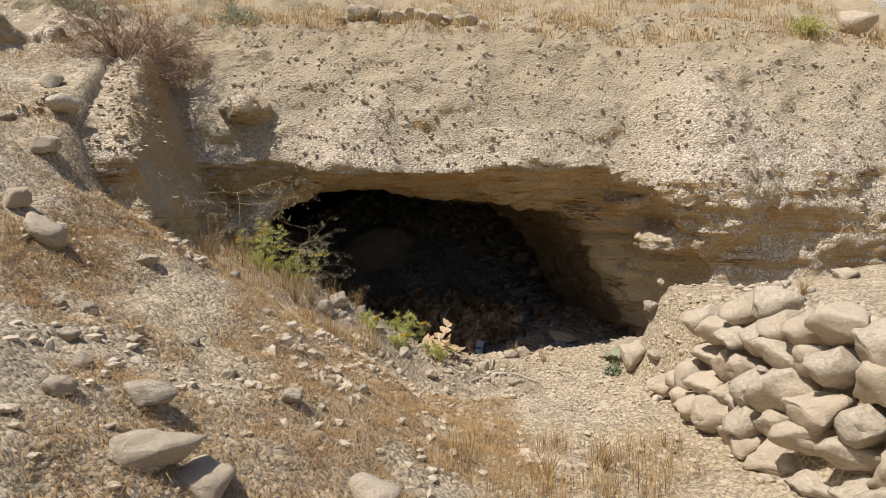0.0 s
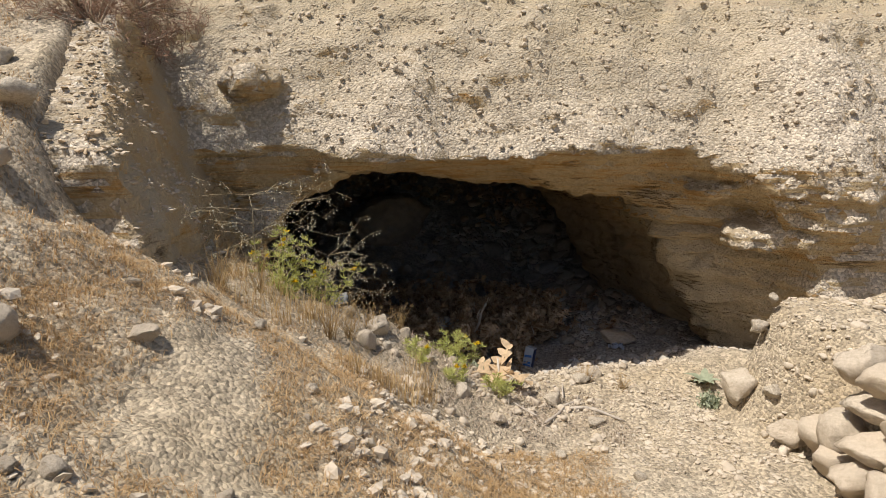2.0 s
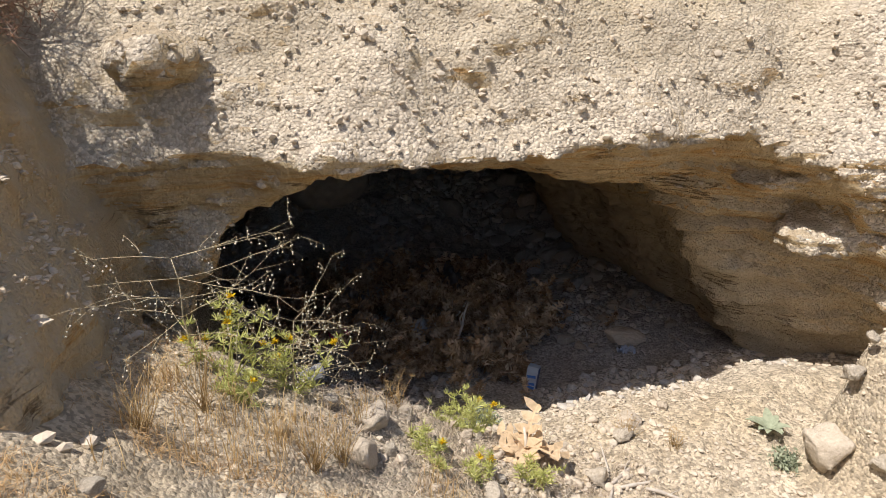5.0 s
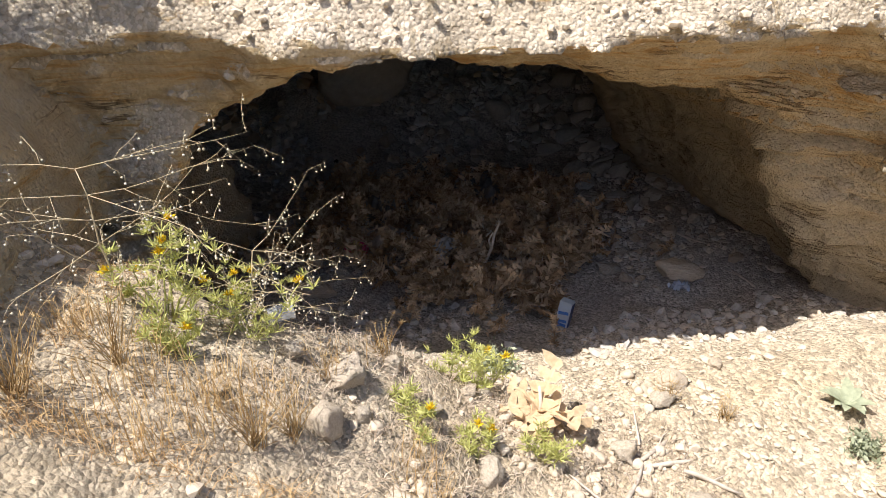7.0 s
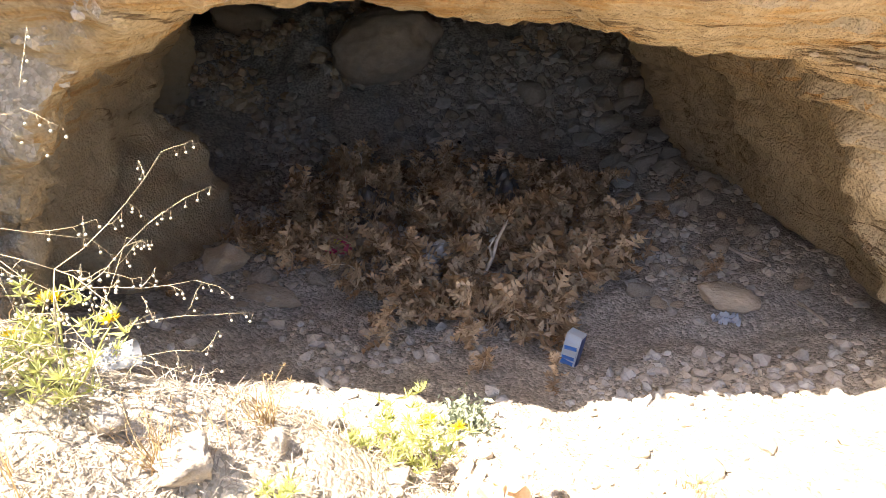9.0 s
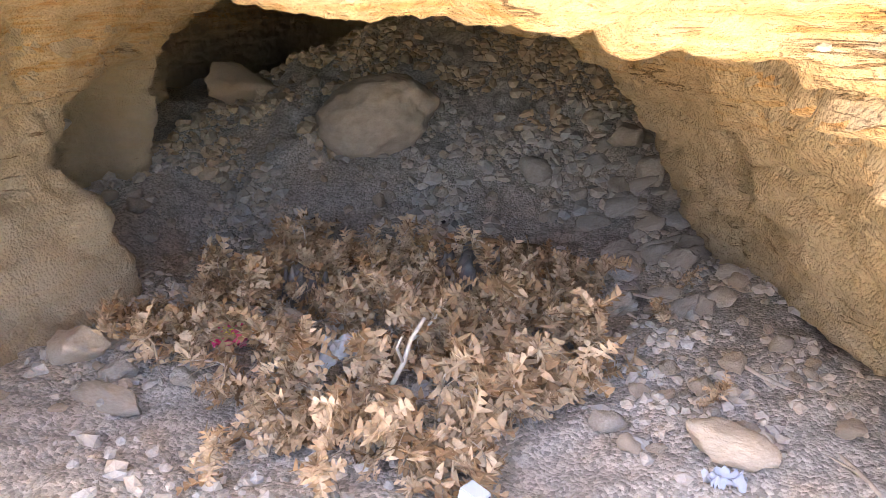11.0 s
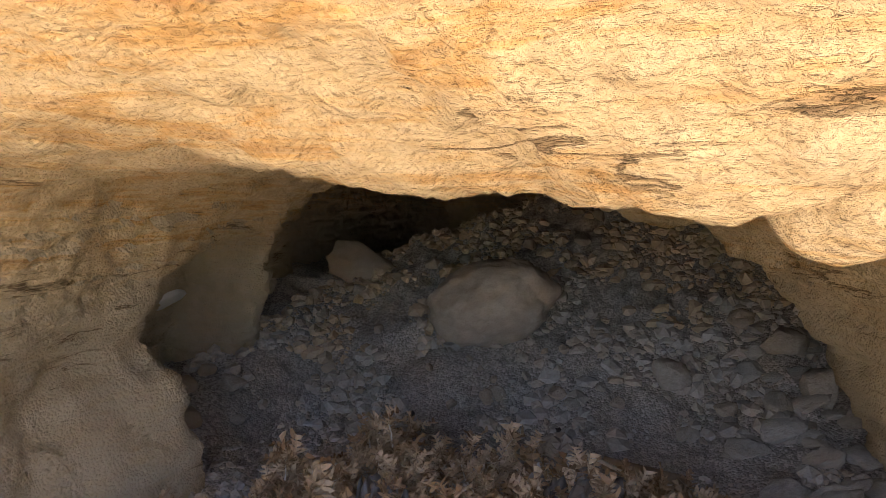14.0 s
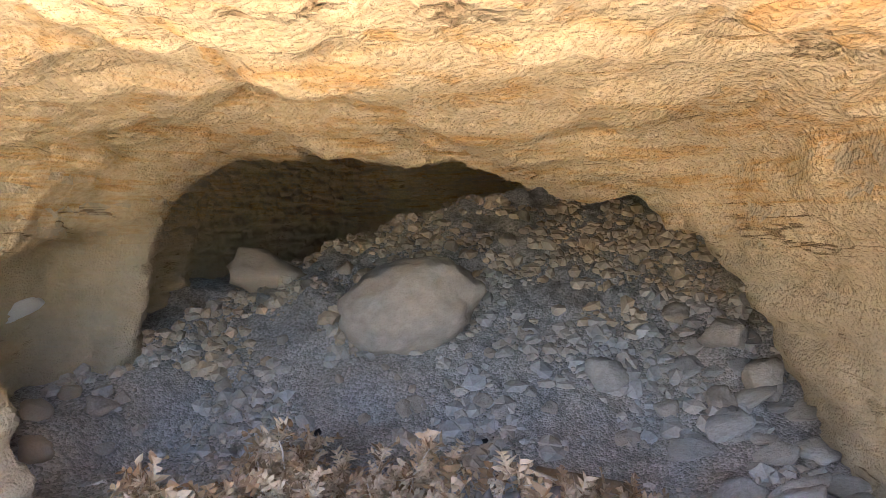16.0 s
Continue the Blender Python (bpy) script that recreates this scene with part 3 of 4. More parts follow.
def spiny_leaf(length, width, lobes, curl, seed):
    """A lobed, spine-tipped leaf, folded along its midrib and curled."""
    dice = np.random.default_rng(seed)
    verts, faces = [], []
    mid, bend, z, x = [], dice.uniform(-0.2, 0.2), 0.0, 0.0
    pitch = dice.uniform(0.1, 0.5)
    p = np.zeros(3)
    for i in range(lobes + 1):
        mid.append(p.copy())
        pitch -= curl / lobes
        p = p + np.array((math.cos(pitch), bend * i / lobes, math.sin(pitch))) * (length / lobes)
    for i in range(lobes + 1):
        t = i / lobes
        w = width * (0.35 + 1.3 * t) * (1 - t) ** 0.7 + 0.002
        verts += [mid[i], mid[i] + (0, w * 0.22, w * 0.09), mid[i] + (0, -w * 0.22, w * 0.09)]
    for i in range(lobes):
        a, b = 3 * i, 3 * i + 3
        faces += [(a, b, b + 1, a + 1), (a + 2, b + 2, b, a)]
        t = (i + 0.5) / lobes
        for side, o in ((1, 1), (-1, 2)):
            w = width * (0.55 + 1.5 * t) * (1 - t * 0.78) * dice.uniform(0.5, 1.6)
            lift = w * dice.uniform(-0.5, 0.9)
            r0, r1 = np.array(verts[a + o]), np.array(verts[b + o])
            seg = length / lobes
            ahead = seg * dice.uniform(-0.1, 0.9)
            tip = (r0 + r1) / 2 + np.array((ahead, side * w, lift))
            low = r0 * 0.8 + r1 * 0.2
            n = len(verts)
            verts += [low, low * 0.45 + tip * 0.55 + (-seg * 0.26, 0, w * 0.08), tip, r1 * 0.55 + tip * 0.45 + (seg * 0.12, 0, -w * 0.05)]
            loop = (n, b + o, n + 3, n + 2, n + 1)
            faces.append(loop if side < 0 else loop[::-1])
    return verts, faces


def spikes(n, length, width, dice, low=-0.4):
    """A head of narrow spines pointing all ways."""
    pieces = []
    for _ in range(n):
        w = dice.normal(size=3)
        w[2] = abs(w[2]) + low * dice.random()
        w /= np.linalg.norm(w)
        side = np.cross(w, dice.normal(size=3))
        side /= np.linalg.norm(side)
        l = length * dice.uniform(0.6, 1.15)
        root = w * length * 0.12
        pieces.append(([root - side * width, root + side * width, root + w * l * 0.55 + side * width * 0.8, w * l, root + w * l * 0.55 - side * width * 0.8], [(0, 1, 2, 3, 4)]))
    return joined(pieces)


# ---- loose stones and gravel ----
def in_front():
    """The larger stones on the ground before the hollow."""
    on_bank = "pale weathered limestone lying among dry grass on the bank"
    stone(-0.96, 2.12, 0.24, 0.13, 0.10, 5, 1, label="flat pale limestone slab lying on the grassy bank", sink=0.2)
    stone(-0.83, 1.84, 0.30, 0.14, 0.13, 28, 5, label="long buff boulder half sunk in the bank", sink=0.35)
    stone(-0.69, 1.88, 0.21, 0.20, 0.15, 60, 4, label="rounded pale boulder half sunk in the bank", sink=0.3)
    stone(-0.24, 2.28, 0.22, 0.2, 0.14, 15, 5, label="angular pale rock at the edge of the path", sink=0.5)
    for i, (x, y, w) in enumerate(((-1.33, 2.29, 0.10), (-1.15, 1.93, 0.13), (-1.2, 2.17, 0.09), (-1.42, 2.6, 0.09), (-1.51, 2.57, 0.08), (-1.05, 2.75, 0.07), (-0.86, 2.62, 0.10), (-0.62, 2.62, 0.13), (-0.55, 3.1, 0.10),
                                   (-1.52, 3.35, 0.13), (-2.08, 3.2, 0.20), (-1.84, 3.02, 0.26), (-2.33, 3.86, 0.20), (-2.45, 4.32, 0.26), (-2.2, 4.5, 0.16), (-1.62, 4.1, 0.11), (-0.98, 3.6, 0.09), (-1.28, 4.0, 0.09), (-2.7, 4.1, 0.17), (-2.75, 4.7, 0.22), (-1.7, 3.7, 0.08), (-0.4, 3.3, 0.08))):
        stone(x, y, w, w * 0.75, w * 0.6, 47 * i, i % 9, label=on_bank, sink=0.3, tip=(7 * (i % 3), -5 * (i % 4)))
    rim = "pale rounded limestone on the stony rim of the cave mouth"
    for i, (x, y, w, h) in enumerate(((-0.83, 5.16, 0.19, 0.15), (-0.89, 4.92, 0.15, 0.14), (-0.77, 5.02, 0.08, 0.08), (0.33, 5.27, 0.13, 0.11), (0.97, 5.86, 0.10, 0.07), (0.68, 5.74, 0.19, 0.11), (0.58, 5.58, 0.14, 0.10),
                                      (-0.52, 5.2, 0.10, 0.08), (-0.68, 5.34, 0.12, 0.08), (-1.05, 5.2, 0.12, 0.09), (-0.3, 5.0, 0.14, 0.09), (-0.1, 4.85, 0.11, 0.08), (0.55, 5.02, 0.13, 0.07), (0.1, 5.5, 0.09, 0.06), (-1.22, 4.9, 0.10, 0.08), (-0.35, 5.45, 0.1, 0.07), (0.25, 4.6, 0.09, 0.06), (0.62, 4.3, 0.10, 0.05), (-0.2, 5.72, 0.08, 0.06), (-0.6, 5.62, 0.09, 0.06))):
        stone(x, y, w, w * 0.8, h, 63 * i, (i + 2) % 9, label=rim, sink=0.25, tip=(5 * (i % 4), 6 * (i % 3)))
    bank = "buff boulder bedded in the earth bank beside the stone wall"
    for i, (x, y, w, h, up) in enumerate(((1.52, 5.12, 0.30, 0.24, 0.05), (1.66, 5.22, 0.13, 0.10, 0.14), (1.75, 5.24, 0.08, 0.07, 0.14), (1.62, 4.86, 0.14, 0.11, 0.0), (1.62, 4.62, 0.24, 0.18, 0.02), (1.74, 4.45, 0.34, 0.26, 0.03), (1.95, 4.5, 0.2, 0.14, 0.0), (2.6, 5.0, 0.18, 0.1, 0.0), (2.35, 4.75, 0.12, 0.09, 0.0), (3.2, 5.2, 0.25, 0.12, 0.0))):
        stone(x, y, w, w * 0.85, h, 40 * i, (i + 4) % 9, label=bank, sink=0.3, z=land_z(x, y) + up)
    for i in range(15):
        x = -1.1 + 0.145 * i + 0.05 * math.sin(i * 7)
        y = 7.0 + 0.25 * abs(math.sin(i * 3.3))
        w = 0.13 + 0.12 * abs(math.sin(i * 5.1))
        stone(x, y, w * 1.2, w, w * 0.7, 31 * i, i % 9, label="pale stone lying along the top edge of the cliff", z=top_z(x, y), sink=0.15)
    stone(4.25, 7.15, 0.42, 0.35, 0.3, 10, 5, label="whitish boulder on the top edge of the cliff", z=top_z(4.25, 7.15), sink=0.2)


def in_hollow():
    low = "dusty buff stone lying on the cave floor"
    stone(1.32, 7.3, 0.46, 0.24, 0.16, -18, 1, PALE_STONE, "angular buff slab lying on the grey cave gravel", 0.2)
    stone(-1.82, 7.68, 0.34, 0.28, 0.24, 10, 4, PALE_STONE, "rounded pale boulder by the cave wall", 0.25)
    stone(-1.36, 7.36, 0.42, 0.16, 0.10, -15, 3, GREY_STONE, "long flat dusty stone on the cave floor", 0.3)
    stone(-1.5, 7.62, 0.25, 0.18, 0.12, 30, 2, GREY_STONE, low)
    stone(-0.88, 8.2, 0.30, 0.24, 0.26, 20, 6, GREY_STONE, "grey rounded stone among the dead thistles", 0.15)
    big = stone(-1.25, 11.84, 1.28, 0.95, 0.86, 4, 8, None, "large rounded dusty boulder resting on the rubble heap", z=-0.47, sink=0.0, tip=(12, -17), group="", name="boulder")
    v, f = rock_shape(5, 12, 0, 0.045)
    big.data = mesh_of("boulder", v, f, GREY_STONE)
    stone(-0.95, 11.92, 0.11, 0.09, 0.07, 0, 3, PALE_STONE, "small pale stone balanced on the large boulder", z=0.28, sink=0.25)
    stone(-3.25, 12.85, 0.95, 0.7, 0.55, 12, 5, GREY_STONE, "brown boulder at the back of the rubble heap", 0.3, tip=(8, 10))
    for i, (x, y, w) in enumerate(((0.45, 11.5, 0.44), (-0.24, 11.9, 0.17), (-0.46, 11.6, 0.15), (1.39, 11.8, 0.42), (1.06, 12.3, 0.32), (0.15, 12.2, 0.12), (-0.1, 11.2, 0.12), (0.6, 10.9, 0.16), (1.25, 11.2, 0.34), (1.55, 11.3, 0.4), (0.9, 11.15, 0.2), (-2.2, 12.7, 0.22), (-2.6, 12.5, 0.28), (-1.9, 13.0, 0.2), (-1.2, 13.3, 0.2), (-0.6, 13.5, 0.25), (-2.9, 12.2, 0.2))):
        stone(x, y, w, w * 0.8, w * 0.75, 57 * i, (i * 4 + 1) % 9, GREY_STONE, "dusty brown stone in the cave's rubble heap", 0.3, tip=(9 * (i % 3), 11 * (i % 2)), group="rubble stones")
    for i, (x, y, w) in enumerate(((-2.9, 9.5, 0.3), (-3.2, 9.8, 0.22), (-3.0, 10.1, 0.26), (-3.35, 9.4, 0.3), (-2.75, 9.9, 0.18), (-3.3, 10.15, 0.2), (-2.7, 9.2, 0.16), (-3.05, 9.2, 0.2), (-2.55, 8.9, 0.14))):
        stone(x, y, w, w * 0.8, w * 0.6, 50 * i, (i * 2 + 1) % 9, GREY_STONE, "fallen brown stone in the cave's side niche", 0.25, tip=(10 * (i % 3), 8), group="rubble stones")
    dice = np.random.default_rng(11)
    for i in range(75):
        y = 10.6 + 4.2 * dice.random() ** 0.9
        x = dice.uniform(-3.2, 1.7)
        w = 0.07 + 0.13 * dice.random() ** 2.2
        stone(x, y, w, w * 0.85, w * 0.7, 360 * dice.random(), i % 9, GREY_STONE, "dusty brown stone in the cave's rubble heap", 0.25, tip=(40 * dice.random(), 40 * dice.random()), group="rubble stones")
    for i in range(48):
        y, x = dice.uniform(7.1, 9.9), dice.uniform(0.85, 1.9)
        w = 0.07 + 0.12 * dice.random() ** 1.6
        stone(x, y, w, w * 0.8, w * 0.6, 360 * dice.random(), i % 9, GREY_STONE, low, 0.25, tip=(25 * dice.random(), 25 * dice.random()), group="floor stones")
    for i in range(30):
        y, x = dice.uniform(6.9, 10.2), dice.uniform(-2.4, -1.1)
        w = 0.06 + 0.10 * dice.random() ** 1.6
        stone(x, y, w, w * 0.8, w * 0.6, 360 * dice.random(), i % 9, GREY_STONE, low, 0.25, tip=(25 * dice.random(), 25 * dice.random()), group="floor stones")
    slab = "grey cracked marl slab at the foot of the cave wall"
    for i in range(44):
        y = dice.uniform(8.6, 11.8)
        x = dice.uniform(1.0, 1.85) - 0.12 * (y - 9.5) * 0.5
        w = dice.uniform(0.14, 0.40)
        stone(x, y, w, w * 0.7, w * 0.32, dice.uniform(-50, 50), (2 * i + 1) % 9, MARL_SLAB, slab, 0.2, tip=(dice.uniform(5, 28), dice.uniform(-30, -5)), group="marl slabs")


def wall_patch():
    """A pale stone showing in the wall of the side niche."""
    place, normal, _, _ = CLIFF_TREE.find_nearest(Vector((-3.3, 10.15, -0.02)))
    m = Matrix.Translation(place) @ normal.to_track_quat("Z", "Y").to_matrix().to_4x4() @ pose(0, 0, 0, 0, 0, 25)
    lone("wall_stone", stone_mesh(PALE_MINERAL, 3), sized(m, 0.15, 0.10, 0.03), "bluish-white stone set in the cave's side wall", "stone")


def dry_stone_wall():
    base = thing("dry_stone_wall", pose(1.8, 3.2, land_z(1.6, 3.2)), "dry-laid wall of rough buff limestone holding back the bank", "wall")
    o = base.matrix_basis.translation
    dice = np.random.default_rng(23)
    for row in range(5):
        y = 4.35 + dice.uniform(-0.1, 0.1)
        while y > 1.5:
            w = dice.uniform(0.17, 0.30)
            h = dice.uniform(0.17, 0.25)
            yy = y - w / 2
            edge = 1.75 - 0.22 * float(step(4.4, 5.0, yy)) + 0.2 * float(step(3.4, 2.2, yy))
            foot = land_z(edge - 0.22, yy)
            x = edge - 0.08 + 0.045 * row + dice.uniform(-0.04, 0.05)
            z = foot + 0.07 + 0.172 * row + dice.uniform(-0.025, 0.025)
            if row > 3 and dice.random() < 0.25 or z > foot + 0.85:
                y -= w
                continue
            m = pose(x - o.x, yy - o.y, z - o.z, dice.uniform(-16, 16), dice.uniform(-14, 14), dice.uniform(-16, 16))
            part("stone", stone_mesh(PALE_STONE, int(dice.integers(0, 12))), base, m=sized(m, dice.uniform(0.14, 0.19), w * 0.52, h * 0.54))
            y -= w * 0.93
    return base


def gravel():
    dice = np.random.default_rng(5)

    def field(n, xs, ys, small, large, power=2.5):
        x, y = dice.uniform(*xs, n), dice.uniform(*ys, n)
        s = small + (large - small) * dice.random(n) ** power
        keep = 1.5 * fbm(x * 1.7, y * 1.7, 3.0, 3, 0.6, 15) + 0.9 * dice.random(n) > 0.25 + 0.45 * step(0.5, -0.5, x) * step(4.8, 4.2, y)
        x, y, s = x[keep], y[keep], s[keep]
        return np.stack((x, y, ground_z(x, y) + s * 0.15), -1), s
    p, s = field(9000, (-2.3, 2.6), (1.5, 6.6), 0.004, 0.036, 4.5)
    strewn("front_gravel", p, s, PALE_GRAVEL, "pale limestone chips strewn over dry soil", 1, 0.6, 1)
    p, s = field(7000, (-0.6, 1.9), (4.0, 6.6), 0.003, 0.022, 4.5)
    strewn("mouth_gravel", p, s, PALE_GRAVEL, "fine pale gravel at the cave mouth", 1, 0.6, 2)
    p, s = field(10500, (-2.5, 2.1), (6.2, 10.8), 0.006, 0.05, 3.6)
    strewn("cave_gravel", p, s, GREY_GRAVEL, "grey dusty gravel covering the cave floor", 1, 0.8, 3)
    p, s = field(10000, (-3.6, 1.8), (10.2, 14.9), 0.012, 0.10, 3.6)
    high = p[:, 1] + 0.7 * fbm(p[:, 0] * 1.5, p[:, 1] * 1.5, 7.0, 2, 0.5, 33) - 0.35 * p[:, 0] > 12.5
    strewn("heap_rubble", p[~high], s[~high], GREY_GRAVEL, "grey crumbled rubble on the lower heap in the cave", 1, 0.9, 4)
    strewn("upper_rubble", p[high], s[high], TAN_GRAVEL, "brown crumbled rubble on the upper heap in the cave", 1, 0.9, 14)
    p, s = field(800, (-1.5, 0.7), (4.6, 5.9), 0.012, 0.042, 2.4)
    strewn("rim_rubble", p, s, PALE_GRAVEL, "pale broken stones heaped along the rim of the cave mouth", 2, 0.8, 12)
    p, s = field(1500, (-2.0, -0.4), (3.1, 5.1), 0.010, 0.045, 3.2)
    strewn("slope_rubble", p, s, PALE_GRAVEL, "pale broken stones spilled down the bank below the cave", 1, 0.75, 17)
    p, s = field(500, (1.5, 3.6), (2.4, 5.6), 0.012, 0.05, 2.5)
    strewn("bank_rubble", p, s, PALE_GRAVEL, "pale stones in the earth bank above the wall", 2, 0.8, 13)
    n = len(CLIFF.data.vertices)
    co, no = np.empty(n * 3, np.float32), np.empty(n * 3, np.float32)
    CLIFF.data.vertices.foreach_get("co", co)
    CLIFF.data.vertices.foreach_get("normal", no)
    co, no = co.reshape(-1, 3), no.reshape(-1, 3)
    face = np.flatnonzero((no[:, 1] < -0.25) & (no[:, 2] > -0.25) & (co[:, 1] < 8.0) & (co[:, 1] > 5.2) & (co[:, 2] > 0.9) & (co[:, 2] < 4) & (np.abs(co[:, 0] - 1.4) < 3.4))
    pick = dice.choice(face, 14000)
    s = 0.004 + 0.024 * dice.random(14000) ** 5
    strewn("embedded_pebbles", co[pick] + dice.normal(size=(14000, 3)) * 0.01 - no[pick] * 0.004, s, PALE_GRAVEL, "pale pebbles embedded in the conglomerate face", 1, 0.75, 6)
    side = np.flatnonzero((co[:, 0] < -1.6) & (co[:, 0] > -2.9) & (co[:, 1] < 5.6) & (co[:, 2] < 2.4) & (no[:, 2] > 0.35))
    pick = dice.choice(side, 1500, len(side) > 0)
    s = 0.006 + 0.02 * dice.random(1500) ** 2
    strewn("bank_shale", co[pick] + dice.normal(size=(1500, 3)) * 0.006, s, TAN_GRAVEL, "brown shale chips on the eroded edge of the bank", 1, 0.45, 8)


# ---- plants ----
def blades(name, roots, length, width, lean, mat, label, category, seed, per=12, spread=0.03):
    dice = np.random.default_rng(seed)
    n = len(roots) * per
    root = np.repeat(roots, per, 0) + np.concatenate((dice.normal(size=(n, 2)) * spread, np.zeros((n, 1))), 1)
    root[:, 2] = ground_z(root[:, 0], root[:, 1]) - 0.005 if name != "cliff_top_grass" else root[:, 2]
    a = dice.uniform(0, 6.283, n)
    out = np.stack((np.cos(a), np.sin(a), np.zeros(n)), -1)
    side = np.stack((-np.sin(a), np.cos(a), np.zeros(n)), -1)
    l = length * dice.uniform(0.45, 1.25, n)[:, None]
    k = (lean * dice.uniform(0.3, 1.5, n))[:, None]
    up = np.array((0, 0, 1.0))
    mid = root + l * 0.5 * (up + out * k * 0.5)
    tip = root + l * (up * (1 - 0.35 * k) + out * k)
    w = width * dice.uniform(0.6, 1.3, n)[:, None]
    v = np.stack((root - side * w, root + side * w, mid + side * w * 0.8, mid - side * w * 0.8, tip + side * w * 0.15, tip - side * w * 0.15), 1)
    f = np.array(((0, 1, 2, 3), (3, 2, 4, 5)))
    faces = (f[None] + (np.arange(n) * 6)[:, None, None]).reshape(-1, 4)
    return tagged(new(name, mesh_of(name, v.reshape(-1, 3), faces, mat)), label, category, kind="stuff")


def grasses():
    dice = np.random.default_rng(31)

    def spots(n, xs, ys, level=0.1, seed=17):
        x, y = dice.uniform(*xs, n), dice.uniform(*ys, n)
        keep = fbm(x * 2.3, y * 2.3, 1.0, 2, 0.5, seed) > level
        x, y = x[keep], y[keep]
        return np.stack((x, y, ground_z(x, y)), -1)
    mat_spots = np.concatenate((spots(5200, (-2.0, 0.5), (1.5, 4.6), -0.3), spots(2200, (-3.4, -1.6), (1.8, 6.0), -0.2)))
    blades("dry_mat", mat_spots, 0.042, 0.0014, 1.4, MAT_GRASS, "matted brown dry grass covering the bank", "dry grass", 1, 12, 0.035)
    blades("dry_grass", spots(260, (-1.7, -0.5), (4.3, 5.3), 0.0, 19), 0.16, 0.0015, 0.5, STRAW, "tall yellow dry grass on the rim of the cave mouth", "dry grass", 2, 10, 0.03)
    blades("straw_grass", spots(240, (0.0, 1.35), (2.3, 3.7), -0.05, 23), 0.17, 0.0017, 0.5, STRAW, "golden dry grass in front of the cave", "dry grass", 3, 12, 0.04)
    blades("rim_litter", spots(650, (-1.2, 0.75), (4.7, 5.75), -0.1, 29), 0.05, 0.0018, 1.5, TWIG, "grey dead stalks littering the rim of the cave mouth", "dry stalks", 4, 8, 0.05)
    x, y = dice.uniform(-5, 5, 1500), 6.75 + 3.5 * dice.random(1500) ** 1.5
    z = np.array([top_z(a, b) for a, b in zip(x, y)])
    blades("cliff_top_grass", np.stack((x, y, z), -1), 0.12, 0.003, 0.8, STRAW, "dry yellow grass on the slope above the cliff", "dry grass", 5, 10, 0.05)
    for i, (x, y, h) in enumerate(((-1.08, 4.72, 0.30), (-0.98, 4.8, 0.26), (-1.5, 4.85, 0.3), (-0.72, 5.4, 0.16), (0.62, 5.6, 0.16), (0.85, 5.45, 0.1), (2.55, 4.6, 0.16), (-1.65, 4.6, 0.28), (0.5, 2.9, 0.2), (0.8, 3.05, 0.22), (-0.9, 5.15, 0.2))):
        d = np.random.default_rng(60 + i)
        tuft = thing("grass_tuft", pose(x, y, land_z(x, y) - 0.01), "upright tuft of straw-yellow dry grass", "grass", "grass tufts")
        stalks = [tube(curve_points(Vector(d.normal(size=3)) * 0.02 * Vector((1, 1, 0)).length * 0.5, (d.normal() * 0.3, d.normal() * 0.3, 1), h * d.uniform(0.5, 1.15), 0.12, 4, d), (0.0018, 0.0016, 0.0014, 0.001, 0.0006), 3) for _ in range(34)]
        part("straw", pydata("straw", *joined(stalks), STRAW), tuft, kind="stuff")
        ears = []
        for v, _ in stalks[::3]:
            tip = v[-1]
            e, f = spikes(7, 0.022, 0.0012, d, 0.2)
            ears.append(([Vector(q) + tip for q in e], f))
        part("seed", pydata("seed", *joined(ears), STRAW), tuft, kind="stuff")


LEAVES = [pydata("leaf", *spiny_leaf(0.125 + 0.02 * (k % 3), 0.044 + 0.012 * (k % 2), 4 + k % 2, 0.2 + 0.35 * (k % 4), 100 + k), DRY_LEAF, False) for k in range(8)]


def dry_thistle(k):
    d = np.random.default_rng(200 + k)
    base = thing("dry_thistle", pose(0, 0, -30), "tangled dead brown thistle plant with spiny curled leaves", "dead plant", "dead thistles")
    pts = curve_points((0, 0, 0), (d.normal() * 0.5, d.normal() * 0.5, 0.35), 0.28, 0.25, 5, d)
    part("stem", pydata("stem", *tube(pts, (0.008, 0.007, 0.006, 0.005, 0.004, 0.002), 5), PALE_STALK if k % 4 == 0 else DRY_LEAF), base)
    for i in range(15):
        p = pts[i * 5 // 15 + (i % 2)]
        m = pose(p.x, p.y, p.z, d.uniform(-50, 50), d.uniform(-70, 25), d.uniform(0, 360))
        part("leaf", LEAVES[int(d.integers(0, 8))], base, m=m @ Matrix.Scale(d.uniform(0.6, 1.15), 4))
    for i in range(2):
        p = pts[-1 - i]
        part("flower_head", pydata("flower_head", *spikes(30, 0.06, 0.005, d), DRY_LEAF, False), base, m=pose(p.x, p.y, p.z, d.uniform(-40, 40), d.uniform(-40, 40), 0))
    part("debris", pydata("debris", *joined([tube(curve_points(pts[1 + i % 4], d.normal(size=3), 0.16, 0.25, 4, d), (0.003, 0.0026, 0.002, 0.0015, 0.001), 3) for i in range(7)]), TWIG), base, kind="stuff")
    return base


